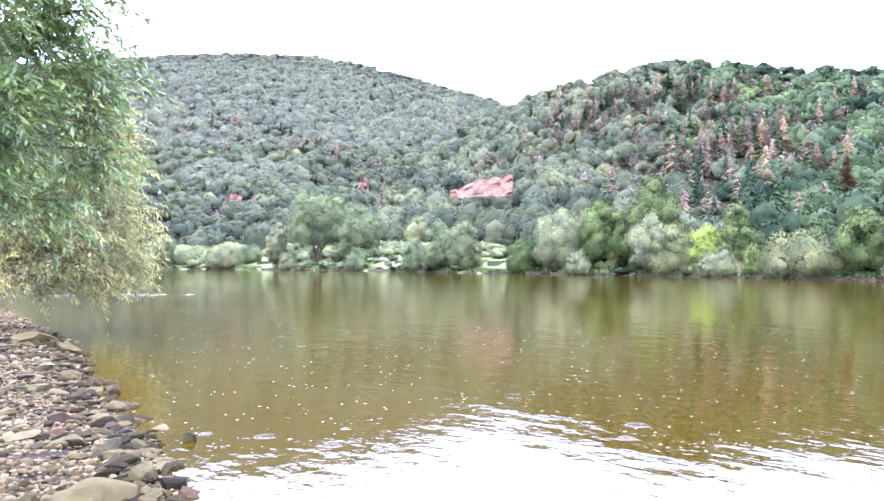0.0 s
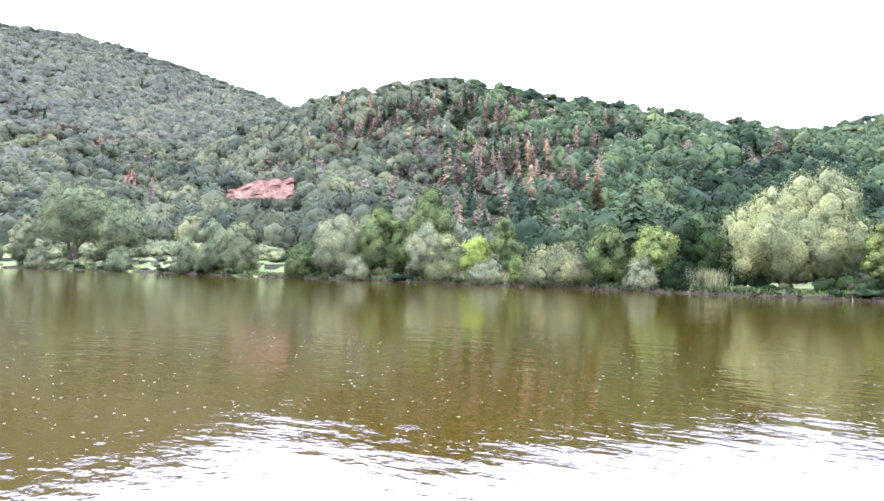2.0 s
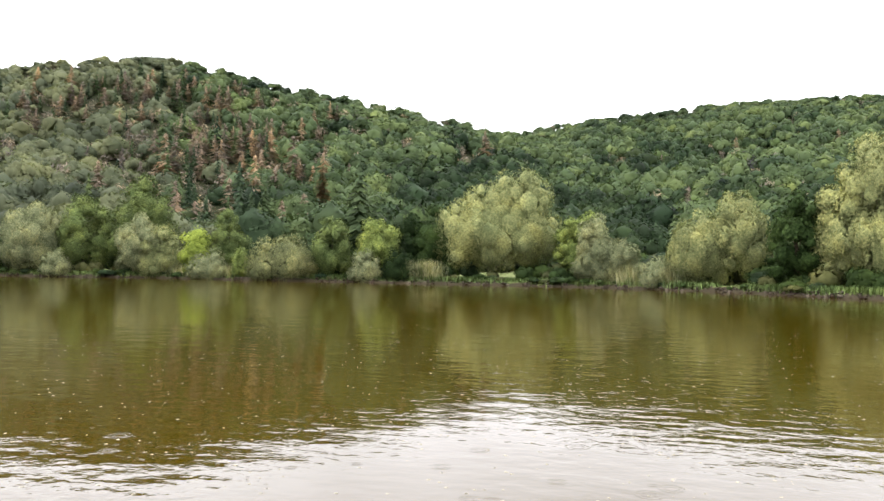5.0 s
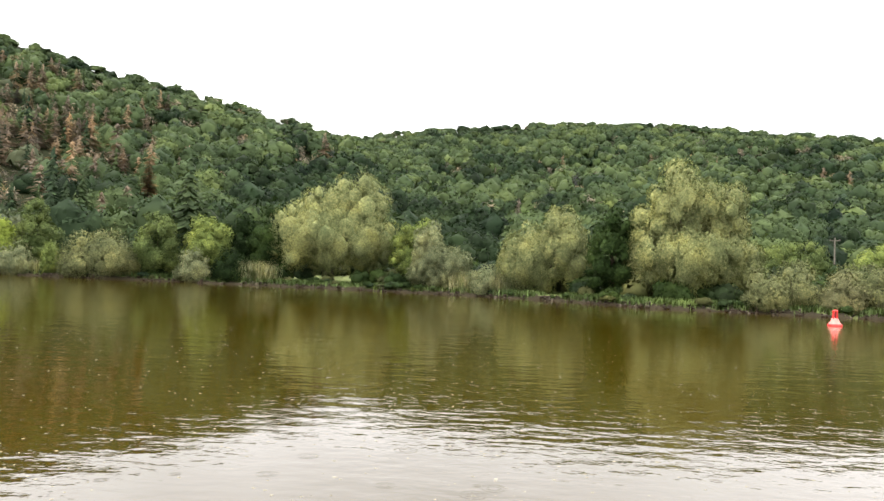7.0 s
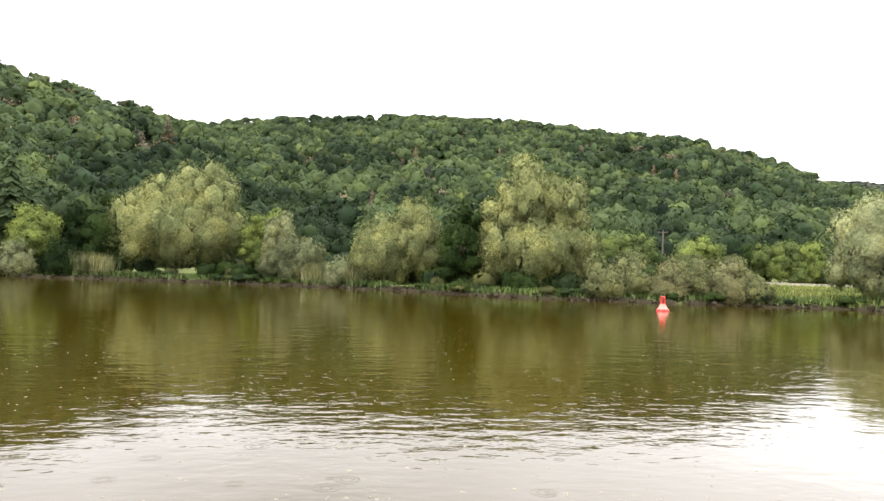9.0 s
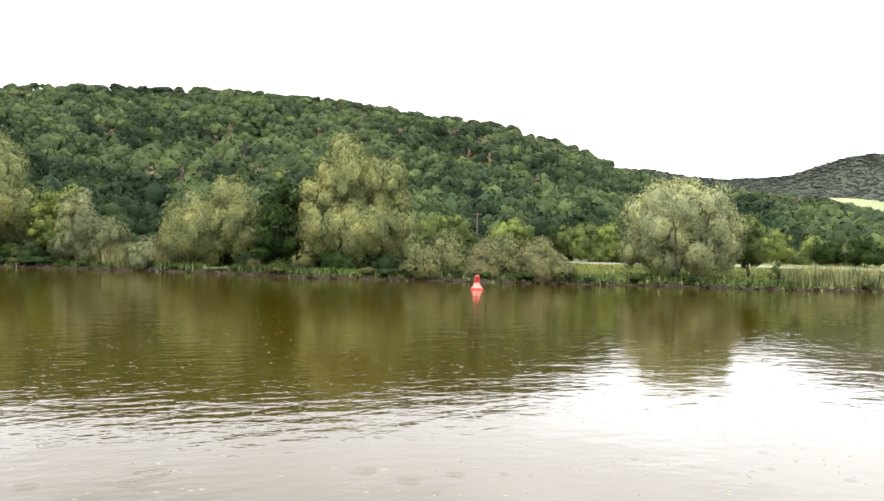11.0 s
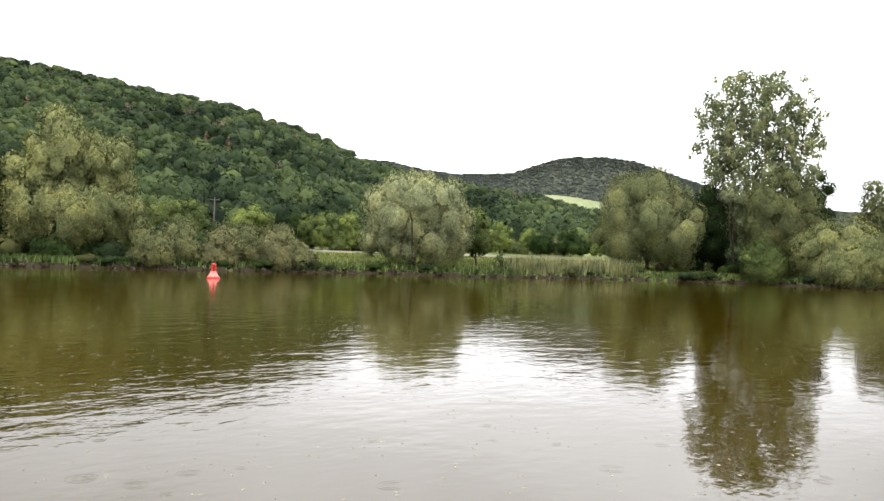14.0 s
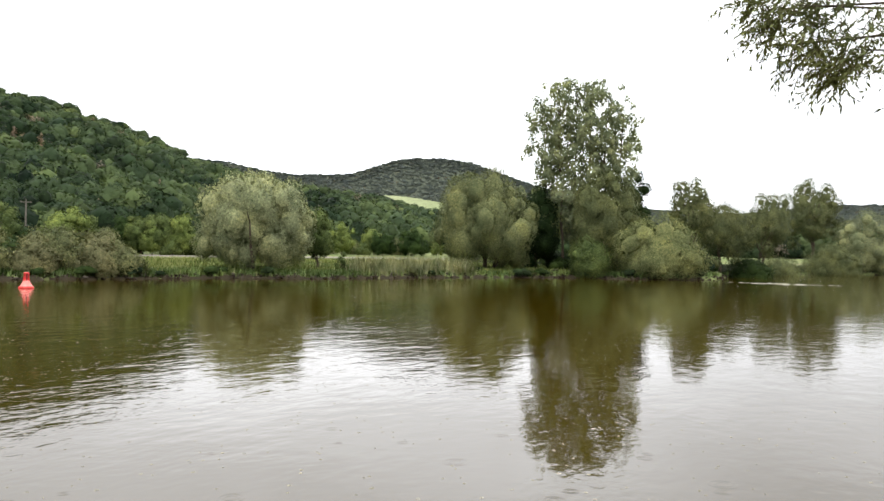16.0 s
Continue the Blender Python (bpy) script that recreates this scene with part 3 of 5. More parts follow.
def build_track():
    """The bare strip behind the meadow."""
    az = np.radians(np.arange(33, 64, 0.5))
    rr = np.interp(np.degrees(az), (33, 45, 63), (150, 158, 190))
    rows = []
    for k, off in enumerate((-2.6, -2.2, 2.2, 2.6)):
        x, y = (rr + off) * np.sin(az), (rr + off) * np.cos(az)
        rows.append(np.stack([x, y, land(x, y)[0] + (0.12 if k in (1, 2) else -0.15)], -1))
    v = np.stack(rows, 1).reshape(-1, 3)
    f = [(4 * i + j, 4 * i + j + 1, 4 * i + j + 5, 4 * i + j + 4) for i in range(len(az) - 1) for j in range(3)]
    ob = new("road", mesh_from("road", v, np.array(f)[:, ::-1], M_ROAD))
    return tagged(ob, "grey gravel track beyond the meadow", "road", kind="structure")


build_track()


# ---- woods on the hills ----
def crown_template(seed, lumps, level, cards, size, up=0.3, thin=False):
    """A crown, one unit high and wide: several rounded boughs with small leaf sprays standing off them."""
    rng = np.random.default_rng(seed)
    iv, jf = ICO[level]
    balls = []
    for i in range(lumps):
        k = (i + 0.5) / lumps
        cz = 1 - 1.55 * k
        a = i * 2.4 + rng.uniform(-0.7, 0.7)
        q = math.sqrt(max(0.0, 1 - cz * cz))
        r = rng.uniform(0.7, 1.25) * 0.6 / lumps ** 0.36
        m = (0.5 - r * 0.72) * rng.uniform(0.6, 1.08)
        balls.append((np.array((math.cos(a) * q * m, math.sin(a) * q * m, 0.5 + cz * m)), r))
    vs, fs, ls = [], [], []
    if not thin:
        for i, (c, r) in enumerate(balls):
            d = lumpy(iv, seed * 13 + i, 0.45, 1.9)
            v = c + d * r * 0.86
            keep = np.ones(len(jf), bool)
            mid = v[jf].mean(axis=1)
            keep &= mid[:, 2] > 0.18
            for j, (c2, r2) in enumerate(balls):
                if j != i:
                    keep &= np.linalg.norm(mid - c2, axis=1) > r2 * 0.62
            vs.append(v)
            fs.append(jf[keep])
            ls.append(unit(0.75 * unit(d) + 0.55 * (v - (0, 0, 0.45)) + (0, 0, up)))
    # leaf sprays on and just outside the boughs
    n = cards * 3
    pick = rng.integers(0, lumps, n)
    c = np.array([q[0] for q in balls])[pick]
    r = np.array([q[1] for q in balls])[pick][:, None]
    d = unit(rng.normal(size=(n, 3)) + (0, 0, 0.35))
    p = c + d * r * (rng.uniform(0.25, 1.0, (n, 1)) if thin else rng.uniform(0.84, 1.1, (n, 1)))
    ok = p[:, 2] > 0.15
    if not thin:
        for c2, r2 in balls:
            ok &= np.linalg.norm(p - c2, axis=1) > r2 * 0.8
    q = np.where(ok)[0][:cards]
    p, d = p[q], d[q]
    way = unit(0.8 * d + 0.9 * (p - (0, 0, 0.45)))
    nn = unit(way + 0.5 * rng.normal(size=p.shape))
    t = unit(np.cross(nn, rng.normal(size=p.shape)))
    b = np.cross(nn, t)
    L = size * rng.uniform(0.6, 1.4, (len(p), 1))
    W = L * rng.uniform(0.35, 0.9, (len(p), 1)) * (0.45 if thin else 1.0)
    v = np.stack([p - t * L - b * W * 0.6, p + t * L, p - t * L * 0.5 + b * W], 1).reshape(-1, 3)
    vs.append(v)
    fs.append(np.arange(len(v)).reshape(-1, 3))
    ls.append(np.repeat(unit(way + 0.25 * nn + (0, 0, up)), 3, axis=0))
    v, f = merged(list(zip(vs, fs)))
    return v, f, np.concatenate(ls)


def spruce_template(seed, whorls, per, thin):
    """A conifer, one unit high and wide: a thin stem and ragged whorls of hanging boughs."""
    rng = np.random.default_rng(seed)
    n = whorls * per
    k = rng.uniform(0.12, 0.99, n)
    ang = rng.uniform(0, 2 * np.pi, n)
    reach = (0.5 * (1 - k).clip(0, 1) ** 0.7 + 0.02) * rng.uniform(0.45, 1.15, n)
    out = np.stack([np.cos(ang), np.sin(ang), 0 * ang], -1)
    side = np.stack([-np.sin(ang), np.cos(ang), 0 * ang], -1)
    o = np.stack([0 * k, 0 * k, k], -1)
    e = o + out * reach[:, None] - np.array((0, 0, 1.0)) * (0.1 * reach + 0.02)[:, None]
    m = o + out * reach[:, None] * 0.55
    wide = (reach * thin + 0.012)[:, None]
    v = np.stack([o + (0, 0, 0.02), m - side * wide - (0, 0, 0.02), e, m + side * wide - (0, 0, 0.02)], 1).reshape(-1, 3)
    q = np.arange(n)[:, None] * 4
    f = np.concatenate([q + (0, 1, 2), q + (0, 2, 3)])
    sv = np.array([(0.012, 0, 0), (-0.006, 0.01, 0), (-0.006, -0.01, 0), (0, 0, 1.0)])
    v2, f2 = merged([(v, f), (sv, np.array([(0, 1, 3), (1, 2, 3), (2, 0, 3)]))])
    lit = np.concatenate([np.repeat(unit(out + (0, 0, 0.55)), 4, axis=0), unit(sv * (1, 1, 0) + (0, 0, 0.01))])
    return v2, f2, lit


def plant(name, templates, xy, heights, widths, material, label, sink=0.08, seed=1):
    """Many trees of one kind joined into one mesh."""
    rng = np.random.default_rng(seed)
    n = len(xy)
    if n == 0:
        return
    z = land(xy[:, 0], xy[:, 1])[0]
    pick = rng.integers(0, len(templates), n)
    pieces, lifts, tints = [], [], []
    own = rng.normal(0.5, 0.2, n).clip(0.03, 1.0)
    for k, (tv, tf, tn) in enumerate(templates):
        q = np.where(pick == k)[0]
        if len(q) == 0:
            continue
        a = rng.uniform(0, 2 * np.pi, len(q))
        c, s = np.cos(a)[:, None], np.sin(a)[:, None]
        w = widths[q][:, None]
        x = (tv[None, :, 0] * c - tv[None, :, 1] * s) * w + xy[q, 0][:, None]
        y = (tv[None, :, 0] * s + tv[None, :, 1] * c) * w + xy[q, 1][:, None]
        zz = (tv[None, :, 2] - sink) * heights[q][:, None] + z[q][:, None]
        v = np.stack([x, y, zz], -1).reshape(-1, 3)
        f = (tf[None] + (np.arange(len(q)) * len(tv))[:, None, None]).reshape(-1, 3)
        pieces.append((v, f))
        tints.append(np.repeat(own[q], len(tv)))
        lifts.append(np.stack([tn[None, :, 0] * c - tn[None, :, 1] * s, tn[None, :, 0] * s + tn[None, :, 1] * c, np.repeat(tn[None, :, 2], len(q), 0)], -1).reshape(-1, 3))
    v, f = merged(pieces)
    ob = new(name, mesh_from(name, v, f, material, True, None, np.concatenate(lifts), np.concatenate(tints)))
    return tagged(ob, label, "forest", kind="stuff")


def scatter(key, az0, az1, r0, r1, space, seed):
    """Tree places on one hill, on an uneven grid."""
    rng = np.random.default_rng(seed)
    reach = r1
    g = np.arange(-reach, reach, space)
    X, Y = np.meshgrid(g, np.arange(-60 if az1 > 88 else 0, reach, space))
    X = (X + rng.uniform(-0.45, 0.45, X.shape) * space).ravel()
    Y = (Y + rng.uniform(-0.45, 0.45, Y.shape) * space).ravel()
    az, r = np.degrees(np.arctan2(X, Y)), np.hypot(X, Y)
    ok = (az > az0) & (az < az1) & (r > r0) & (r < r1)
    X, Y, az, r = X[ok], Y[ok], az[ok], r[ok]
    z, kind = land(X, Y)
    hz, s = hill_height(key, az, r)
    ok = (kind >= 2) & (np.abs(hz - z) < 0.01) & (s < 1)
    return np.stack([X[ok], Y[ok]], -1), az[ok], r[ok]


def in_sight(xy, h):
    """Whether a tree of height h shows from the camera above nearer ridges; the rest are left out."""
    z = land(xy[:, 0], xy[:, 1])[0]
    r = np.hypot(xy[:, 0], xy[:, 1])
    top = (z + 1.1 * h - EYE[2]) / r
    block = np.full(len(xy), -1.0)
    for k in np.linspace(0.3, 0.97, 40):
        block = np.maximum(block, (land(xy[:, 0] * k, xy[:, 1] * k)[0] - EYE[2] + 5.0) / (r * k))
    return top > block


def patchy(xy, freq, seed):
    return np.array([noise.noise(Vector((x * freq, y * freq, seed * 3.3))) for x, y in xy])


# normals of far and ridge crowns lean up, flattening shade like haze
BROAD_DISTANT = [crown_template(s, 4, 1, 24, 0.12, 2.4) for s in range(91, 97)]
BROAD_RIDGE = [crown_template(s, 7, 1, 120, 0.085, 1.3) for s in range(121, 129)]
BROAD_FAR = [crown_template(s, 7, 1, 80, 0.085, 0.3) for s in range(21, 33)]
BROAD_HAZE = [crown_template(s, 5, 0, 60, 0.11, 1.5) for s in range(101, 111)]
BROAD_LOW = [crown_template(s, 9, 1, 260, 0.06, 0.25) for s in range(1, 13)]
BROAD_HIGH = [crown_template(s, 11, 1, 700, 0.042, 0.2) for s in range(61, 69)]
BARE = [crown_template(s, 6, 1, 110, 0.085, 0.3, True) for s in range(51, 56)]
SPRUCE = [spruce_template(s, 12, 9, 0.25) for s in range(1, 5)]
SPRUCE_HIGH = [spruce_template(s, 16, 12, 0.22) for s in range(5, 8)]
DEAD = [spruce_template(s, 12, 12, 0.13) for s in range(8, 13)]
# bare rock faces: azimuth and distance at either end
FACES = ((-50.1, -45.2, 408.0, 366.0), (-67.5, -65.9, 428.0, 420.0))


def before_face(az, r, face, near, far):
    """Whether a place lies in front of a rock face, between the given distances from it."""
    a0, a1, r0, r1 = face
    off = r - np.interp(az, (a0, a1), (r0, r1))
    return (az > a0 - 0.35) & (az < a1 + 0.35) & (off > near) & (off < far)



def wood(key, az0, az1, r0, r1, space, seed, size, split, conifer):
    xy, az, r = scatter(key, az0, az1, r0, r1, space, seed)
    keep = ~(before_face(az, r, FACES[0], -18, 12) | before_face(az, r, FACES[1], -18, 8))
    if key == "distant":
        el = np.degrees(np.arctan2(land(xy[:, 0], xy[:, 1])[0] - EYE[2], r))
        keep &= ~((az > 52.8) & (az < 58.8) & (el < np.interp(az, PASTURE_AZ, PASTURE_TOP)) & (el > np.interp(az, PASTURE_AZ, PASTURE_FOOT) - 0.25))
    keep &= ~((np.abs(az + 21.9) < 1.15) & (r > 222) & (r < 284))
    keep &= in_sight(xy, size)
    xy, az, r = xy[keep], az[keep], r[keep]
    rng = np.random.default_rng(seed + 50)
    n = len(xy)
    top = np.array([hill_height(key, a, q)[1] for a, q in zip(az, r)])
    h = size * np.where((top > 0.88) & (key != "distant"), 0.72, 1.0) * np.exp(rng.normal(size=n) * np.where(top > 0.9, 0.13, 0.28)).clip(0.5, 1.5)
    h = h * np.where(before_face(az, r, FACES[0], -100, -12), 0.42, 1.0)
    w = h ** 0.8 * size ** 0.2 * rng.uniform(0.85, 1.25, n) * np.where(top > 0.88, 1.5, 1.0)
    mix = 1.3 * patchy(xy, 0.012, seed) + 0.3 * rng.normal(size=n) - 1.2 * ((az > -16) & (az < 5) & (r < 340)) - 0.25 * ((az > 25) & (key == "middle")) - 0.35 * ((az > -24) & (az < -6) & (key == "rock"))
    # more of the lighter leaves towards the crest, in place of haze
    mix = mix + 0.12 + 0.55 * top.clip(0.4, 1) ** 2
    con = conifer(az, r) + 0.7 * patchy(xy, 0.011, seed + 9) + 0.25 * rng.normal(size=n)
    is_con = (con > 0.75) & (top < 0.86)
    dead = is_con & (r > 215) & (rng.uniform(size=n) < 0.62)
    dry = ~is_con & (r > 270) & (rng.uniform(size=n) < 0.03 + 0.4 * (con > 0.3))
    live = is_con & ~dead
    leafy = ~is_con & ~dry
    if key == "far_left":
        w = w * 1.2
    if key == "distant":
        h, w = h * 0.55, w * 1.35
    body, fresh = {"distant": (M_FARHAZE, M_FARHAZE), "far_left": (M_HAZEWOOD, M_HAZEWOOD), "rock": (M_HAZEOAK, M_HAZEASH)}.get(key, (M_OAK, M_BEECH))
    wide = key in ("distant", "far_left")
    low = {"distant": BROAD_DISTANT, "far_left": BROAD_HAZE}.get(key, BROAD_LOW)
    bands = ((r >= 0, 0),) if wide else (((r < split) & (top <= 0.88), 1), ((r >= split) & (r < 400) & (top <= 0.88), 0), ((r >= 400) & (top <= 0.88), 2), (top > 0.88, 3))
    deep = (key == "far_left") & (r < 540 + 160 * patchy(xy, 0.01, 7))
    # left of this azimuth the rock hill takes the haze-greyed leaves
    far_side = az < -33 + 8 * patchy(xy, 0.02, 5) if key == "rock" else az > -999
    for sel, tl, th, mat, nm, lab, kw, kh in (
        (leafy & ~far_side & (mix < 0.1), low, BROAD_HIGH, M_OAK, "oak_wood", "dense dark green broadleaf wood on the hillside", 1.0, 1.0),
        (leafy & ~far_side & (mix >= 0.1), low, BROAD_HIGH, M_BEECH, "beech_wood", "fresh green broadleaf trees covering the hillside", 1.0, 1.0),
        (leafy & deep & (mix < 0.2), BROAD_FAR, BROAD_FAR, M_HAZEOAK, "oak_wood", "dense dark green broadleaf wood on the hillside", 1.0, 1.0),
        (leafy & deep & (mix >= 0.2), BROAD_FAR, BROAD_FAR, M_HAZEASH, "beech_wood", "fresh green broadleaf trees covering the hillside", 1.0, 1.0),
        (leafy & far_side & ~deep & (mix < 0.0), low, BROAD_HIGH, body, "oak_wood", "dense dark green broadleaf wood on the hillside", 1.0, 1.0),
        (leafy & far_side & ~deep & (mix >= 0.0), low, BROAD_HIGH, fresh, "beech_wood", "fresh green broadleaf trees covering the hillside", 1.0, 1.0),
        (dry, BARE, BARE, M_DRY, "dry_thicket", "grey-brown withered trees among the green wood", 0.8, 0.85),
        (live, SPRUCE, SPRUCE_HIGH, M_SPRUCE, "spruce_wood", "dark green spruces standing on the slope", 0.75, 1.5),
        (dead, DEAD, DEAD, M_BROWN, "dead_spruce_wood", "reddish-brown dead spruces among green trees", 0.95, 1.4)):
        for band, rank in bands:
            t = (tl, th, BROAD_FAR if tl is BROAD_LOW else tl, BROAD_RIDGE if tl is BROAD_LOW else tl)[rank]
            q = np.where(sel & band)[0]
            if len(q):
                plant(nm, t, xy[q], h[q] * kh, w[q] * kw, mat, lab, 0.1 if "spruce" in nm else 0.22, seed)


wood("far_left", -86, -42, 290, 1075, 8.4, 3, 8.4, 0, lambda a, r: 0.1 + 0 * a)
wood("rock", -92, 9, 150, 675, 9.6, 4, 11.0, 265, lambda a, r: 0.05 + 0.9 * np.exp(-((a + 29) / 9.5) ** 2) * (r < 580))
wood("middle", -14, 92, 150, 860, 10.2, 5, 11.0, 265, lambda a, r: 0.3 * np.exp(-((a - 29) / 5.0) ** 2) * (r > 480) * (r < 640))
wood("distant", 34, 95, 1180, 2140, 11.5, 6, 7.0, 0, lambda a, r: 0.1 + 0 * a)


def cliff(face, rows, depth, label, seed):
    """A bare rock face among the trees, with ledges and cracks; rows: (share along it, height angle of foot, of top)."""
    a0, a1, r_start, r_end = face
    nu, nv = max(14, int((a1 - a0) * 20)), 30
    v = np.zeros((nu, nv, 3))
    for i in range(nu):
        u = i / (nu - 1)
        az = radians(a0 + (a1 - a0) * u)
        r0 = r_start + (r_end - r_start) * u
        lo = EYE[2] + r0 * math.tan(radians(np.interp(u, [q[0] for q in rows], [q[1] for q in rows])))
        hi = EYE[2] + r0 * math.tan(radians(np.interp(u, [q[0] for q in rows], [q[2] for q in rows])))
        hi += 0.9 * noise.noise(Vector((u * 9, seed, 0)))
        for j in range(nv):
            k = j / (nv - 1)
            ledge = 2.6 * noise.noise(Vector((u * 7, seed, math.floor(k * 5.0 + 0.6 * noise.noise(Vector((u * 5, 0, seed)))) * 1.7))) + 1.3 * noise.noise(Vector((u * 26, k * 5, seed)))
            r = r0 - depth * 0.5 + depth * k + ledge
            v[i, j] = (r * math.sin(az), r * math.cos(az), lo + (hi - lo) * k)
    front = v.reshape(-1, 3)
    back = front.copy()
    back[:, :2] *= 1.03
    f = [(i * nv + j, (i + 1) * nv + j, (i + 1) * nv + j + 1, i * nv + j + 1) for i in range(nu - 1) for j in range(nv - 1)]
    f += [(i * nv + nv - 1, (i + 1) * nv + nv - 1, nu * nv + (i + 1) * nv + nv - 1, nu * nv + i * nv + nv - 1) for i in range(nu - 1)]
    ob = new("cliff", mesh_from("cliff", np.concatenate([front, back]), np.array(f), M_SANDSTONE))
    return tagged(ob, label, "cliff")


cliff(FACES[0], ((0, 4.5, 5.45), (0.25, 4.4, 5.95), (0.45, 4.3, 6.4), (0.7, 4.2, 6.6), (1, 4.2, 6.75)), 9.0, "bare red sandstone quarry face above the woods", 1.3)
cliff(FACES[1], ((0, 3.4, 4.5), (0.6, 3.4, 5.1), (1, 3.4, 4.9)), 5.0, "small red rock scar in the wooded slope", 2.3)
cliff((-57.2, -56.4, 440.0, 440.0), ((0, 5.2, 6.0), (0.5, 5.2, 6.6), (1, 5.2, 6.3)), 4.0, "small red rock scar in the wooded slope", 4.1)


def dead_spruce(az, el, h):
    """A single withered spruce that stands out of the wood."""
    rng = np.random.default_rng(8)
    a = radians(az)
    rr = np.arange(150, 600, 1.0)
    zz = land(rr * math.sin(a), rr * math.cos(a))[0]
    r = rr[np.argmax((zz - EYE[2]) / rr > math.tan(radians(el)))]
    x, y = r * math.sin(a), r * math.cos(a)
    root = thing("dead_spruce", x, y, ground_z(x, y) - 0.3, "withered rust-brown spruce among green trees", "tree")
    h = h * r
    v, f = tube([(0, 0, 0), (0, 0, h * 0.5), (0, 0, h)], [0.28, 0.17, 0.03], 7)
    part("trunk", v, f, M_BARK, root, smooth=True)
    pieces = []
    for i in range(420):
        k = rng.uniform(0.08, 1.0) ** 0.9
        b = rng.uniform(0, 6.28)
        ln = (1 - k) ** 0.8 * h * 0.3 * rng.uniform(0.5, 1.2) + 0.25
        o = np.array((0, 0, k * h))
        d = np.array((math.cos(b), math.sin(b), -0.25))
        side = np.array((-math.sin(b), math.cos(b), 0)) * ln * 0.2
        pieces.append((np.array([o, o + d * ln * 0.6 + side, o + d * ln, o + d * ln * 0.6 - side]), np.array([(0, 1, 2), (0, 2, 3)])))
    v, f = merged(pieces)
    n = np.repeat(unit(v[::4] * (1, 1, 0) * 0.02 + (0, 0, 0.6) + rng.normal(size=(len(v) // 4, 3)) * 0.4), 4, axis=0)
    part("crown", v, f, M_RUST, root, normals=n)
    return root


dead_spruce(-21.9, 3.9, math.tan(radians(7.8)) - math.tan(radians(3.9)))


# ---- trees and shrubs along the far bank ----
def leaf_cards(rng, puffs, count, length, width, droop, spread=0.5, loose=0.06):
    """Leaf sprays all over a set of boughs (x, y, z, rx, ry, rz, and the way out of the crown), none of them inside another bough; gives points, faces and the way each leaf is lit."""
    puffs = np.asarray(puffs, float)
    area = puffs[:, 3] * puffs[:, 5]
    m = int(count * 2.6)
    pick = rng.choice(len(puffs), m, p=area / area.sum())
    d = unit(rng.normal(size=(m, 3)) + 0.45 * puffs[pick, 6:9])
    # tufts: the leaves stand further out in some directions
    k1, k2 = rng.normal(size=(2, len(puffs), 3)) * 4.5
    tuft = np.sin((d * k1[pick]).sum(-1)) + np.sin((d * k2[pick]).sum(-1) + 1.0)
    p = puffs[pick, :3] + d * puffs[pick, 3:6] * (0.94 + 0.1 * tuft + rng.normal(size=m) * loose)[:, None]
    ok = np.ones(m, bool)
    for b in puffs:
        q = np.where(ok)[0]
        inside = (((p[q] - b[:3]) / b[3:6]) ** 2).sum(-1) < 0.6
        ok[q[inside]] = False
    q = np.where(ok)[0][:count]
    p, d, out = p[q], d[q], puffs[pick[q], 6:9]
    count = len(p)
    way = unit(0.7 * d + 0.5 * out + (0, 0, 0.08))
    n = unit(way + spread * rng.normal(size=d.shape))
    t = unit(np.cross(n, rng.normal(size=d.shape)) + droop * np.array((0, 0, -1.0)))
    b = unit(np.cross(n, t))
    L = length * rng.uniform(0.6, 1.35, (count, 1))
    W = width * rng.uniform(0.6, 1.3, (count, 1))
    lit = unit(way + 0.25 * n)
    v = np.stack([p - t * L * 0.5 - b * W * 0.5, p + t * L * 0.5, p - t * L * 0.35 + b * W * 0.5], 1).reshape(-1, 3)
    return v, np.arange(count * 3).reshape(-1, 3), np.repeat(lit, 3, axis=0)


def crown_puffs(rng, h, w, base, n, puff, upright=1.0, fill=0.25, top=0.5):
    """Boughs over an egg from base*h to h; top < 0.5 puts the widest part low."""
    out = []
    zc = h * (base + (1 - base) * top)
    up, down = h - zc, zc - h * base
    for i in range(n):
        cz = 1 - 2 * (i + 0.5) / n
        a = i * 2.39996 + rng.uniform(-0.5, 0.5)
        s = max(0.0, 1 - cz * cz) ** (0.5 if cz > 0 else 0.16)
        inner = rng.uniform(0.35, 0.65) if rng.uniform() < fill else rng.uniform(0.7, 1.1)
        r = puff * w * rng.uniform(0.65, 1.3)
        x = math.cos(a) * s * (w / 2 - r * 0.8) * inner
        y = math.sin(a) * s * (w / 2 - r * 0.8) * inner
        z = zc + cz * ((up if cz > 0 else down) - r * upright * 0.8) * inner
        out.append((x, y, z, r, r, r * upright))
    return out


def bough_core(p, way, seed, shrink):
    """The leafy inside of a bough, an uneven lump."""
    d = lumpy(ICO[1][0], seed, 0.35, 1.6)
    v = np.array(p[:3]) + d * np.array(p[3:6]) * shrink
    return v, ICO[1][1], unit(0.7 * unit(d) + 0.45 * way)


COUNT = [0]


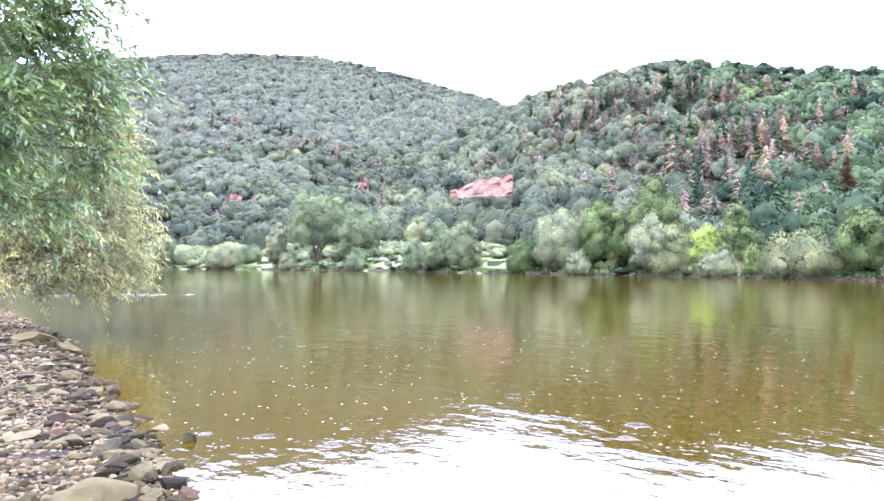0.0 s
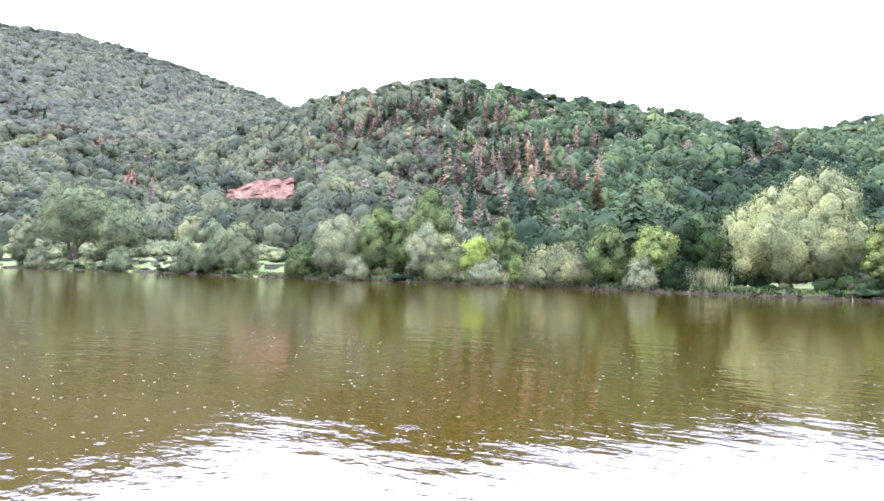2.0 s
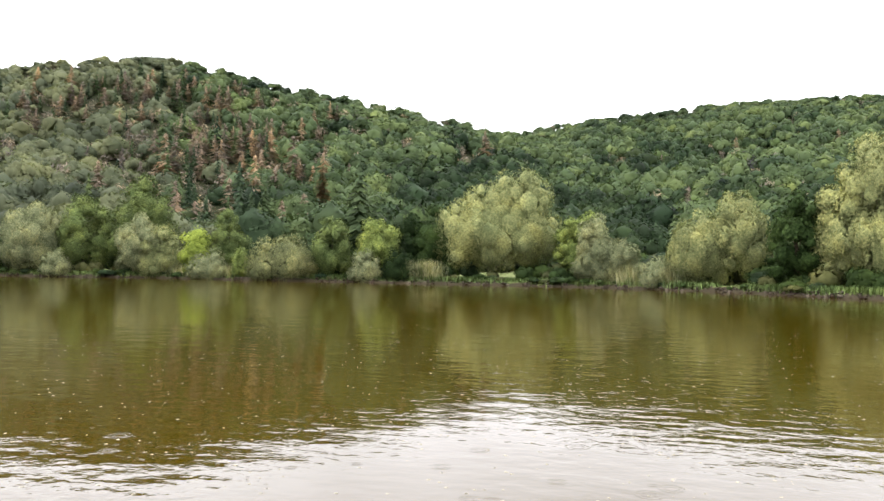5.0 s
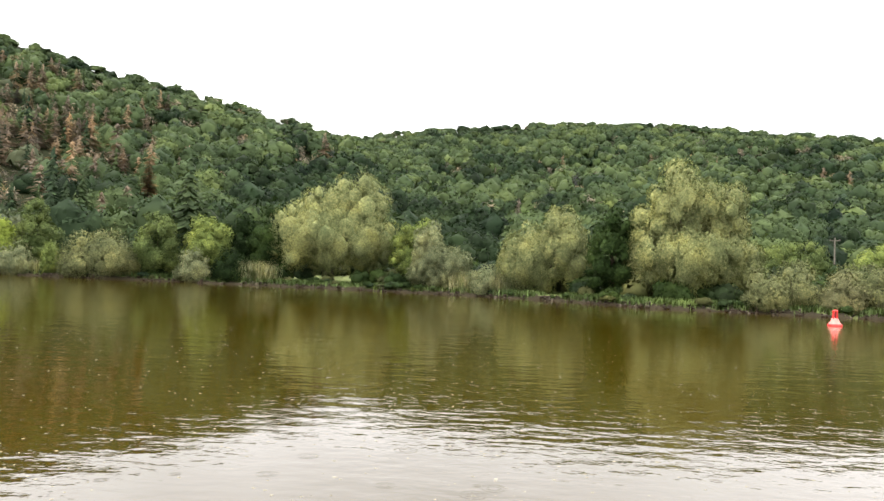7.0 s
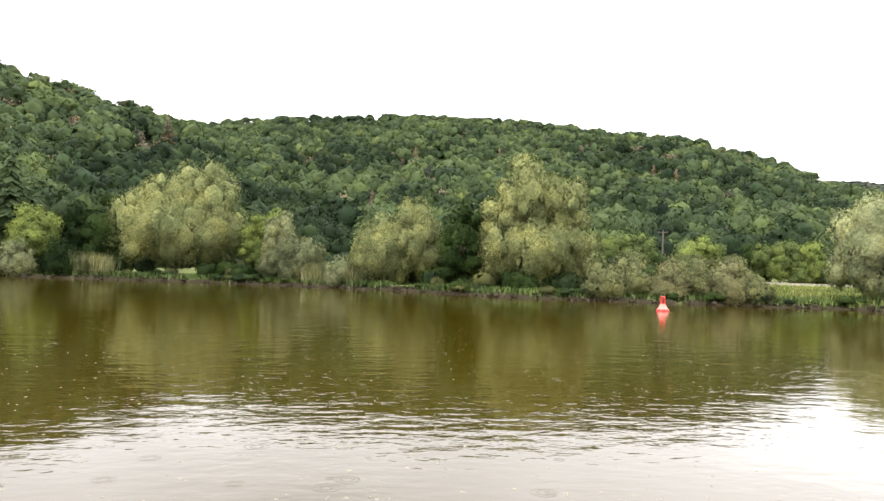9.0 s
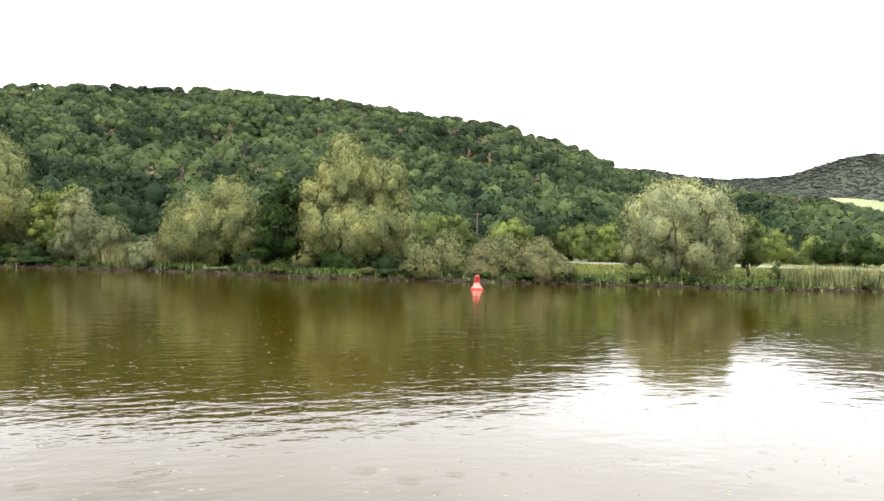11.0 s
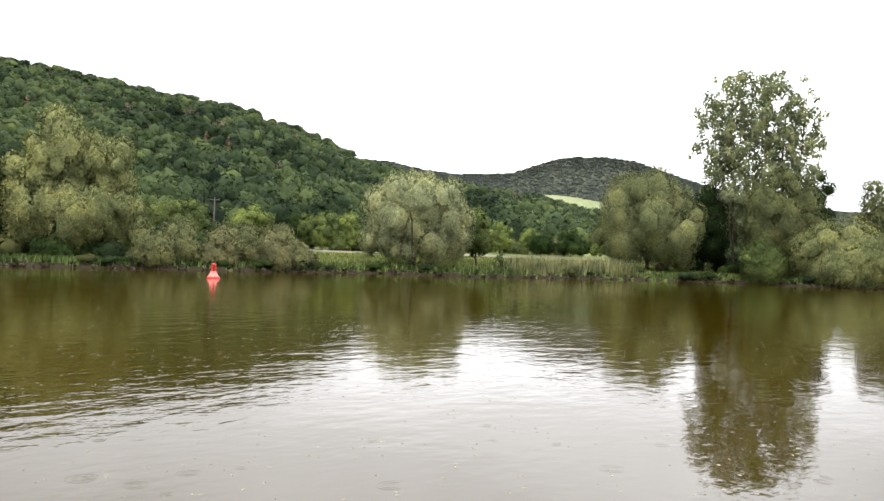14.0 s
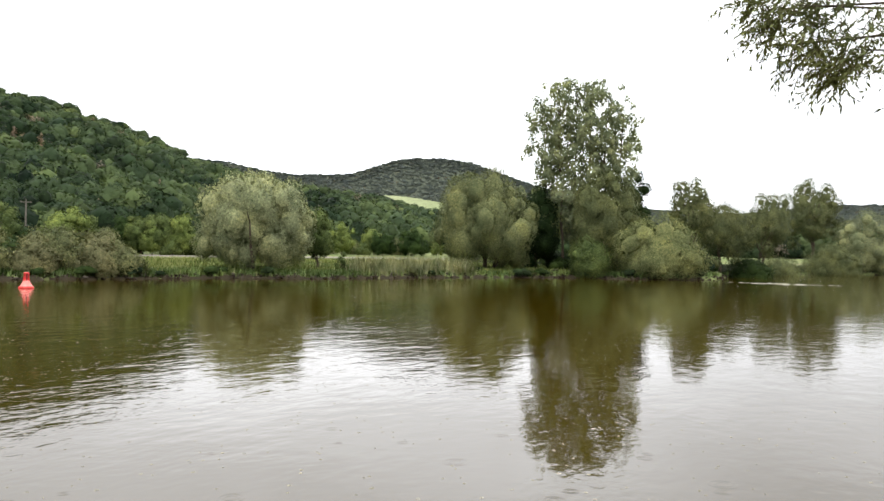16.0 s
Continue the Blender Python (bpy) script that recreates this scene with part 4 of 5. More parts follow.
def tree(name, x, y, h, w, leaf, label, category="tree", base=0.12, n=34, puff=0.2, upright=1.0, top=0.5, card=(0.5, 0.3), droop=0.3, density=1.0, core=True, bark=None, lean=(0.0, 0.0), stems=1, limbs=5, group="", sink=0.12, lobes=None, shrink=0.72, loose=0.08):
    """A tree: tapered trunk, limbs that reach into the crown, and a crown of leaf sprays on many boughs."""
    COUNT[0] += 1
    rng = np.random.default_rng(1000 + COUNT[0])
    back = math.hypot(x, y) - float(bank_r(math.degrees(math.atan2(x, y))))
    if 2.5 < back < 9.0:
        k = 1 - 1.4 / math.hypot(x, y)
        x, y = x * k, y * k
    gz = ground_z(x, y)
    root = thing(name, x, y, gz - sink, label, category, group)
    root.rotation_euler = (0, 0, -math.atan2(x, y))
    bark = bark or M_BARK
    puffs = []
    for dx, kh, kw in lobes or ((0.0, 1.0, 1.0),):
        m = max(8, int(n * kw * (0.4 + 0.6 * kh)))
        puffs += [(p[0] + dx * w, *p[1:]) for p in crown_puffs(rng, h * kh + sink, w * kw, base, m, puff / kw ** 0.6, upright, 0.25, top)]
    puffs = [(p[0] + lean[0] * p[2] / h, p[1] + lean[1] * p[2] / h, *p[2:]) for p in puffs]
    r0 = max(0.07, 0.022 * h)
    for s in range(stems):
        off = rng.normal(size=2) * (0.0 if stems == 1 else 0.05 * w)
        t0 = np.array((off[0], off[1], 0.0))
        tip = np.array((lean[0] * 0.55 + off[0] * 3, lean[1] * 0.55 + off[1] * 3, h * 0.58))
        ks = np.linspace(0, 1, 7)
        pts = [t0 + (tip - t0) * k + np.append(rng.normal(size=2) * 0.012 * h * (0 < k), 0) for k in ks]
        v, f = tube(pts, [r0 * (1.25 if k == 0 else 1 - 0.85 * k) for k in ks])
        stem = part("trunk", v, f, bark, root, smooth=True)
    big = sorted(puffs, key=lambda p: -p[3])[: limbs]
    for p in big:
        z0 = min(max(h * 0.12, p[2] - rng.uniform(0.15, 0.35) * h), h * 0.55)
        a = np.array((lean[0] * z0 / h * 0.75, lean[1] * z0 / h * 0.75, z0))
        b = np.array(p[:3])
        m = (a + b) / 2 + (0, 0, 0.06 * h)
        v, f = tube([a, m, b, b + (b - m) * 0.25], [r0 * 0.5, r0 * 0.36, r0 * 0.2, r0 * 0.07], 6)
        part("limb", v, f, bark, stem, smooth=True)
    mid = np.mean([p[:3] for p in puffs], axis=0)
    ways = [unit((np.array(p[:3]) - mid) * (1, 1, 1.2) + (0, 0, 0.08 * h)) for p in puffs]
    count = int(min(34000, 0.55 * density * math.pi * w * h * 2.2 / (0.5 * card[0] * card[1])))
    v, f, lit = leaf_cards(rng, [(*p, *q) for p, q in zip(puffs, ways)], count, card[0], card[1], droop, 0.5, loose)
    if core:
        inner = [bough_core(p, q, k + COUNT[0], shrink) for k, (p, q) in enumerate(zip(puffs, ways))]
        cv, cf = merged([(q[0], q[1]) for q in inner])
        v, f = merged([(v, f), (cv, cf)])
        lit = np.concatenate([lit] + [q[2] for q in inner])
    part("crown", v, f, leaf, root, normals=lit)
    return root


def willow(x, y, h, w, label="silvery green willow with drooping boughs on the bank", leaf=None, **k):
    a = dict(base=0.0, n=70, puff=0.13, upright=1.3, top=0.42, card=(0.36, 0.14), droop=0.8, stems=2)
    a.update(k)
    return tree("willow_tree", x, y, h, w, leaf or M_WILLOW, label, **a)


def broad(x, y, h, w, label="leafy green broadleaf tree on the bank", leaf=None, **k):
    a = dict(base=0.02, n=56, puff=0.15, card=(0.34, 0.24), droop=0.2, top=0.42)
    a.update(k)
    return tree("broadleaf_tree", x, y, h, w, leaf or M_BROAD, label, **a)


def dark(x, y, h, w, label="dense dark green alder on the bank", leaf=None, **k):
    a = dict(base=0.0, n=56, puff=0.15, card=(0.34, 0.24), droop=0.2, top=0.38)
    a.update(k)
    return tree("alder_tree", x, y, h, w, leaf or M_DARK, label, **a)


def bush(x, y, h, w, leaf, label, **k):
    a = dict(category="shrub", base=-0.08, n=42, puff=0.17, upright=1.0, top=0.3, card=(0.32, 0.13), droop=0.3, stems=3, limbs=3, loose=0.17, shrink=0.6)
    a.update(k)
    return tree("shrub", x, y, h, w, leaf, label, **a)


GREY = "grey-green willow shrub at the water's edge"
GREEN = "fresh green shrub at the water's edge"
OLIVE = "olive-green bushy willow shrub on the bank"

# thin-leaved trees whose stems and limbs show
OPEN = dict(base=0.22, n=46, puff=0.14, density=0.8, shrink=0.5, top=0.55, limbs=9, loose=0.2)

# upstream reach
bush(-212.3, 89.0, 7.7, 11.3, M_SILVER, "pale grey-green rounded willow shrub", n=34)
broad(-196.6, 99.0, 12.9, 7.2, "slender grey-green tree beside a large tree", M_SILVER)
broad(-186.7, 106.6, 22.0, 18.7, "tall broad-crowned green poplar above the river", M_HAZED, stems=3, **dict(OPEN, base=0.1, n=64, puff=0.115, top=0.5))
broad(-168.1, 109.2, 16.9, 12.1, "mid-height green tree beside the tall poplar", M_HAZED, **dict(OPEN, base=0.06, top=0.42))
bush(-161.9, 103.9, 5.5, 6.5, M_HAZED, GREEN)
bush(-188.7, 98.6, 4.7, 6.2, M_SILVER, GREY)
broad(-231.6, 78.0, 10.1, 7.2, leaf=M_HAZED)
bush(-215.2, 98.9, 5.5, 8.5, M_HAZED, GREEN)
bush(-231.5, 84.3, 4.7, 8.7, M_SEDGE, GREEN)
bush(-138.1, 104.2, 7.2, 6.4, M_HAZED, GREEN)
dark(-127.3, 103.7, 11.8, 8.1, "dark green conical alder at the waterline", M_HAZED, top=0.3)
broad(-120.8, 104.3, 10.7, 8.5, leaf=M_SEDGE, top=0.35)
# bushy stretch
bush(-103.4, 104.7, 6.3, 6.4, M_BROAD, GREEN)
willow(-96.4, 108.1, 11.3, 10.9, "pale rounded willow between green trees", M_SILVER)
bush(-89.3, 105.5, 4.1, 5.2, M_SILVER, GREY)
dark(-88.4, 111.3, 13.1, 9.8, leaf=M_BROAD)
broad(-80.4, 115.0, 16.5, 12.1, "tall dark-stemmed green tree behind the willows", stems=2, n=46, puff=0.16)
willow(-76.9, 109.9, 9.9, 8.2, leaf=M_SILVER)
bush(-73.2, 110.6, 8.4, 7.8, M_WILLOW, GREEN)
broad(-65.8, 109.6, 7.8, 5.5, "bright yellow-green young tree", M_BRIGHT, top=0.4)
broad(-61.1, 111.4, 11.1, 6.5, "conical mid-green tree behind shrubs", top=0.33)
bush(-56.4, 106.5, 4.5, 3.3, M_LIME, "small fresh green shrub beside pale bushes")
bush(-62.3, 108.0, 4.0, 7.0, M_SILVER, GREY)
bush(-49.2, 107.3, 6.5, 11.1, M_OLIVE, OLIVE, n=40)
dark(-41.6, 108.4, 9.8, 6.9, leaf=M_BROAD)
bush(-35.5, 105.9, 4.5, 5.3, M_SILVER, GREY)
broad(-35.0, 110.6, 9.3, 7.1, "yellow-green rounded tree behind shrubs", M_LIME)
bush(-30.2, 106.3, 4.3, 5.5, M_DARK, "low dark green shrub at the water's edge")
dark(-30.2, 113.9, 10.9, 6.1)
# the great willows
dark(-24.8, 112.0, 12.5, 9.0, leaf=M_GREENDARK)
willow(-16.2, 111.2, 17.2, 18.9, "great broad silvery willow with a dark forked trunk", base=0.09, n=80, puff=0.106, top=0.5, lobes=((-0.24, 0.8, 0.55), (0.0, 0.92, 0.6), (0.2, 1.0, 0.56), (0.0, 0.66, 1.0)))
broad(-3.6, 106.8, 9.9, 7.5, leaf=M_LIME)
willow(-0.3, 101.0, 8.8, 9.3, "low spreading silvery willow on the bank", M_SILVER, lobes=((-0.14, 1.0, 0.6), (0.2, 0.7, 0.6)))
bush(6.2, 95.9, 3.4, 5.3, M_SILVER, "pale low willow shrub on the bank")
willow(13.6, 96.7, 11.6, 12.5, "rounded pale green willow beside a dark alder", lobes=((-0.2, 0.76, 0.62), (0.17, 1.0, 0.68)))
dark(20.5, 88.1, 11.4, 6.6, "dark green conical alder between two willows", M_GREENDARK, top=0.35)
willow(28.0, 82.9, 15.8, 14.3, "tall ragged silvery willow over the water", n=70, puff=0.11, top=0.55, lobes=((-0.08, 1.0, 0.56), (0.2, 0.93, 0.5), (-0.27, 0.78, 0.46), (0.32, 0.55, 0.45), (0.0, 0.5, 0.95)))
for _x, _y, _h, _w, _m in ((33.4, 75.8, 4.2, 5.0, M_OLIVE), (37.2, 77.0, 4.9, 5.6, M_OLIVE), (40.6, 74.8, 3.7, 5.2, M_DRYSHRUB), (43.6, 75.4, 4.6, 5.4, M_OLIVE), (46.4, 72.4, 4.6, 5.4, M_DRYSHRUB), (48.8, 71.4, 3.4, 4.6, M_OLIVE)):
    bush(_x, _y, _h, _w, _m, "loose olive-green willow scrub on the bank", n=24, group="scrub along the bank")
# meadow and downstream reach
willow(66.1, 70.1, 12.4, 15.1, "round-headed silvery willow alone on the meadow", M_PALEWILLOW, top=0.6, base=0.04, n=78, puff=0.114, lobes=((0.03, 1.0, 0.82), (-0.24, 0.84, 0.5), (0.25, 0.78, 0.46)))
broad(75.0, 67.6, 8.4, 4.6, "young green tree beside the round willow", base=0.16)
bush(74.4, 62.7, 2.9, 2.1, M_BROAD, "small dark green bush in the grass", n=12)
willow(106.9, 59.1, 16.6, 17.4, "dome-shaped weeping willow with dark trunk", M_DULL, n=83, puff=0.132)
dark(131.9, 42.2, 18.2, 7.4, leaf=M_SHADESCRUB)
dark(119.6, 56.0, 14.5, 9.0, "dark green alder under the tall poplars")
willow(117.7, 42.8, 16.3, 12.1, "olive willow with a pale broken trunk", M_SHADE, bark=M_PALEBARK)
bush(110.0, 42.2, 6.2, 6.9, M_BROAD, "leafy dark green shrub on the bank")
bush(114.9, 33.0, 9.7, 13.1, M_WILLOW, "broad pale green willow shrub over the water", n=40)
broad(131.2, 32.0, 16.0, 8.5, "dull olive broadleaf tree on the bank", M_DULL, **OPEN)
willow(144.7, 29.9, 12.6, 10.5, "dull olive willow on the downstream bank", M_SHADE, **OPEN)
bush(150.0, 26.0, 6.5, 9.0, M_SHADESCRUB, "dark green shrub under downstream trees")
willow(185.8, 30.5, 18.6, 11.0, "leaning sparse willow with a bent dark trunk", M_DULL, lean=(4, 0), **OPEN)
bush(180.0, 24.0, 6.0, 11.0, M_SHADE, "low olive shrub on the downstream bank")
broad(222.7, 22.3, 25.0, 14.0, "tall dull olive tree on the downstream bank", M_DULL, **OPEN)
bush(214.0, 17.5, 9.5, 15.0, M_SHADE, "broad olive shrub on the downstream bank")
bush(248.4, 11.2, 18.2, 18.6, M_SILVER, GREY)


def hillfoot():
    """Single trees and bushes where the meadow meets the wood."""
    rng = np.random.default_rng(61)
    a = 16.5
    while a < 60:
        off = rng.uniform(38, 58) if a < 31 else rng.uniform(62, 82) if a < 45 else rng.uniform(92, 112)
        r = float(bank_r(a)) + off
        h = rng.uniform(4.5, 9.0)
        x, y = r * math.sin(radians(a)), r * math.cos(radians(a))
        kind = rng.integers(0, 5)
        wide = h * rng.uniform(0.75, 1.15)
        if kind < 2:
            broad(x, y, h, wide, "green broadleaf tree at the foot of the hill", (M_BROAD, M_LIME)[kind], density=0.6, n=36, group="trees at the foot of the hill")
        elif kind == 2:
            dark(x, y, h, wide, "dark green tree at the foot of the hill", M_GREENDARK, density=0.6, n=36, group="trees at the foot of the hill")
        else:
            bush(x, y, h * 0.6, wide, (M_OLIVE, M_BROAD)[kind - 3], "bushy green shrub at the foot of the hill", density=0.6, n=28, group="trees at the foot of the hill")
        a += rng.uniform(0.45, 1.05) if a < 45 else rng.uniform(0.7, 1.4)


hillfoot()


def poplar(x, y, h, w):
    """A tall airy poplar: several upright stems with small separate leaf bunches and gaps between them."""
    rng = np.random.default_rng(77)
    gz = ground_z(x, y)
    root = thing("poplar_tree", x, y, gz - 0.1, "tall airy poplar group with gaps between leaf bunches", "tree")
    puffs = []
    ways = []
    for s in range(6):
        bx, by = (s - 2.5) * w * 0.1, rng.uniform(-2, 2)
        tx = (s - 2.5) * w * 0.135 + rng.uniform(-0.5, 0.5)
        top = h * (0.93, 0.98, 1.0, 1.0, 0.96, 0.86)[s]
        ks = np.linspace(0, 1, 8)
        pts = [np.array((bx + (tx - bx) * k + rng.normal() * 0.15, by + rng.normal() * 0.15, top * k)) for k in ks]
        v, f = tube(pts, [0.26 * (1 - 0.92 * k) + 0.02 for k in ks])
        stem = part("trunk", v, f, M_BARK, root, smooth=True)
        for i in range(105):
            k = rng.uniform(0.1, 0.98) ** 0.8
            a = rng.uniform(0, 6.28)
            reach = w * 0.2 * (1.05 - 0.7 * max(0, k - 0.5)) * rng.uniform(0.15, 1.1)
            r = rng.uniform(0.45, 0.95) * (1.3 - 0.4 * k)
            px = bx + (tx - bx) * k + math.cos(a) * reach
            puffs.append((px, by + math.sin(a) * reach, top * k, r, r, r * 1.25))
            ways.append(unit(np.array((math.cos(a), math.sin(a), 0.5 + 1.2 * max(0, k - 0.6)))))
            if i % 12 == 0:
                j = max(0.0, k - 0.08)
                v, f = tube([(bx + (tx - bx) * j, by, top * j), (px, by + math.sin(a) * reach, top * k)], [0.09, 0.03], 5)
                part("limb", v, f, M_BARK, stem, smooth=True)
    v, f, lit = leaf_cards(rng, [(*p, *q) for p, q in zip(puffs, ways)], 44000, 0.46, 0.33, 0.1, 0.7, 0.2)
    inner = [bough_core(p, q, k, 0.42) for k, (p, q) in enumerate(zip(puffs, ways))]
    v, f = merged([(v, f)] + [(q[0], q[1]) for q in inner])
    lit = np.concatenate([lit] + [q[2] for q in inner])
    part("crown", v, f, M_POPLAR, root, normals=lit)
    root.rotation_euler = (0, 0, -math.atan2(x, y))
    return root


poplar(126.3, 50.4, 34.6, 21.5)


# ---- river edge: stones, reeds, grass ----
def blades(name, spots, count, height, width, material, label, seed):
    """Upright blades round spots (x, y, reach)."""
    rng = np.random.default_rng(seed)
    spots = np.asarray(spots, float)
    q = spots[rng.integers(0, len(spots), count)]
    x = q[:, 0] + rng.normal(size=count) * q[:, 2] * 0.5
    y = q[:, 1] + rng.normal(size=count) * q[:, 2] * 0.5
    z, kind = land(x, y)
    ok = z > 0.05
    x, y, z = x[ok], y[ok], z[ok]
    n = len(x)
    a = rng.uniform(0, 6.28, n)
    h = height * rng.uniform(0.5, 1.25, n)
    bx, by = np.cos(a) * width * 0.5, np.sin(a) * width * 0.5
    lx, ly = rng.normal(size=n) * 0.16 * h, rng.normal(size=n) * 0.16 * h
    v = np.stack([np.stack([x - bx, y - by, z - 0.05], -1), np.stack([x + bx, y + by, z - 0.05], -1), np.stack([x + lx, y + ly, z + h], -1)], 1).reshape(-1, 3)
    up = np.repeat(unit(np.array((0, 0, 1.0)) + 0.35 * rng.normal(size=(n, 3))), 3, axis=0)
    ob = new(name, mesh_from(name, v, np.arange(n * 3).reshape(-1, 3), material, True, None, up))
    return tagged(ob, label, "grass" if "grass" in name else "reeds", kind="stuff")


def along_bank(az0, az1, step, off):
    a = np.arange(az0, az1, step)
    r = bank_r(a) + off
    return [(rr * math.sin(radians(k)), rr * math.cos(radians(k))) for k, rr in zip(a, r)]


blades("reeds", [(x, y, 1.6) for x, y in along_bank(51, 60, 0.5, 3.0)], 5200, 2.2, 0.09, M_REED, "pale dry reeds standing along the meadow bank", 21)
blades("reeds", [(x, y, 1.2) for x, y in along_bank(-33, -28.5, 0.4, 1.8)], 1600, 1.9, 0.1, M_REED, "pale reeds at the waterline below shrubs", 22)
blades("reeds", [(x, y, 1.2) for x, y in along_bank(-15.0, -12.8, 0.3, 2.6)], 1400, 2.6, 0.1, M_REED, "tall pale green reeds beside the great willow", 23)
blades("reeds", [(x, y, 1.2) for x, y in along_bank(0.8, 5.2, 0.4, 2.6)], 3000, 2.3, 0.09, M_REED, "pale reeds between two willows", 24)
blades("bank_grass", [(x, y, 1.5) for x, y in along_bank(-78, 84, 0.25, 1.8) if noise.noise(Vector((x * 0.16, y * 0.16, 4.0))) > -0.3], 46000, 0.6, 0.12, M_GRASSBLADE, "green grass fringe along the top of the bank", 25)
blades("meadow_grass", [(x, y, 7.0) for x, y in along_bank(34, 66, 0.5, 9.0) + along_bank(34, 66, 0.5, 24.0) + along_bank(34, 66, 0.5, 40.0)], 36000, 0.65, 0.2, M_MEADOWBLADE, "tall pale meadow grass behind the bank", 26)


def stones(name, xyz, size, level, material, label, seed):
    """Loose stones joined into one mesh."""
    rng = np.random.default_rng(seed)
    shapes = [chipped(lumpy(ICO[level][0], s + seed, 0.4, 1.3), s + seed, 6 if level < 2 else 11, 0.55 if level < 2 else 0.4, 0.9 if level < 2 else 0.75) for s in range(6)]
    f0 = ICO[level][1]
    n = len(xyz)
    pick = rng.integers(0, 6, n)
    base = np.array(shapes)[pick]
    sc = size[:, None] * np.stack([rng.uniform(0.8, 1.3, n), rng.uniform(0.6, 1.0, n), rng.uniform(0.35, 0.7, n)], -1) * 0.5
    a = rng.uniform(0, 6.28, n)
    q = base * sc[:, None, :]
    c, s = np.cos(a)[:, None], np.sin(a)[:, None]
    v = np.stack([q[..., 0] * c - q[..., 1] * s, q[..., 0] * s + q[..., 1] * c, q[..., 2]], -1) + xyz[:, None, :]
    f = (f0[None] + (np.arange(n) * len(f0) * 0 + np.arange(n) * base.shape[1])[:, None, None]).reshape(-1, 3)
    ob = new(name, mesh_from(name, v.reshape(-1, 3), f, material, level < 2))
    return tagged(ob, label, "stones", kind="stuff")


def undergrowth():
    """Low scrub between the bank trees and the wood; its dark share stands in for shade there."""
    rng = np.random.default_rng(31)
    a = np.concatenate([rng.uniform(-78, 32.5, 1900), rng.uniform(66, 92, 420)])
    r = bank_r(a) + np.concatenate([rng.uniform(3, 60, 1900), rng.uniform(14, 45, 420)])
    gaps = ((-48.8, -45.8), (-57.2, -53.8), (-68.5, -62.5), (-12.0, -5.0), (-0.4, 5.8))
    ok = np.ones(len(a), bool)
    for lo, hi in gaps:
        ok &= ~((a > lo) & (a < hi) & (r < bank_r(a) + 34) & (rng.uniform(size=len(a)) < 0.93))
    x, y = r * np.sin(np.radians(a)), r * np.cos(np.radians(a))
    ok &= land(x, y)[1] == 1
    x, y, far = x[ok], y[ok], (r - bank_r(a))[ok]
    h = rng.uniform(1.2, 2.6, len(x)) + 0.055 * far * rng.uniform(0.2, 1.2, len(x))
    w = h * rng.uniform(0.9, 1.5, len(x))
    cut = rng.uniform(size=len(x))
    up = np.degrees(np.arctan2(x, y)) < -46
    plant("pale_scrub", BROAD_SCRUB, np.stack([x[up], y[up]], -1), h[up] * 0.8, w[up] * 1.2, M_SEDGE, "pale green scrub on the rising meadow", 0.12, 34)
    cut = np.where(up, 9.0, cut)
    for lo, hi, mat, nm, lab in ((0, 0.45, M_SHADESCRUB, "green_scrub", "green scrub between the bank trees"), (0.45, 0.75, M_DRYSCRUB, "olive_scrub", "olive scrub behind the bank"), (0.75, 1.0, M_OAK, "dark_scrub", "dark green scrub standing in for shade between the trees")):
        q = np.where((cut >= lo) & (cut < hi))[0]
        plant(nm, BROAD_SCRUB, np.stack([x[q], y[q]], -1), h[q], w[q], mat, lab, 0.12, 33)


def waterline_scrub():
    """Knee- to man-high growth that hangs over the stony edge."""
    rng = np.random.default_rng(35)
    a = rng.uniform(-78, 84, 260)
    ok = np.array([noise.noise(Vector((k * 0.35, 2.0, 0))) > -0.1 for k in a]) & ~((a > 36) & (a < 62) & (rng.uniform(size=260) < 0.75))
    a = a[ok]
    r = bank_r(a) + rng.uniform(0.5, 2.6, len(a))
    x, y = r * np.sin(np.radians(a)), r * np.cos(np.radians(a))
    h = rng.uniform(0.4, 1.3, len(x))
    w = h * rng.uniform(1.3, 2.4, len(x))
    cut = rng.uniform(size=len(x))
    # the dark mixes imitate the shadow along the foot of the bank
    for lo, hi, mat, nm, lab in ((0, 0.4, M_SHADESCRUB, "waterline_scrub", "low green scrub overhanging the waterline"), (0.4, 0.7, M_DRYSCRUB, "waterline_scrub", "low olive scrub overhanging the waterline"), (0.7, 1.0, M_OAK, "waterline_scrub", "low dark green growth overhanging the waterline")):
        q = np.where((cut >= lo) & (cut < hi))[0]
        plant(nm, BROAD_SCRUB, np.stack([x[q], y[q]], -1), h[q], w[q], mat, lab, 0.15, 36)


BROAD_SCRUB = [crown_template(s, 6, 1, 150, 0.07, 0.25) for s in range(41, 47)]
undergrowth()
waterline_scrub()


def riprap():
    rng = np.random.default_rng(5)
    a = rng.uniform(-74, 86, 3800)
    off = np.abs(rng.normal(size=3800)) * 0.65 - 0.15
    r = bank_r(a) + off
    x, y = r * np.sin(np.radians(a)), r * np.cos(np.radians(a))
    ok = np.sin(a * 1.7) + np.sin(a * 4.1 + 1) + np.sin(a * 0.6) > rng.uniform(-2.6, 1.4, 3800)
    x, y = x[ok], y[ok]
    z = land(x, y)[0] + 0.04
    stones("bank_stones", np.stack([x, y, np.maximum(z, -0.02)], -1), rng.uniform(0.2, 0.65, len(x)), 1, M_RIPRAP, "grey-brown stones along the far waterline", 6)


riprap()


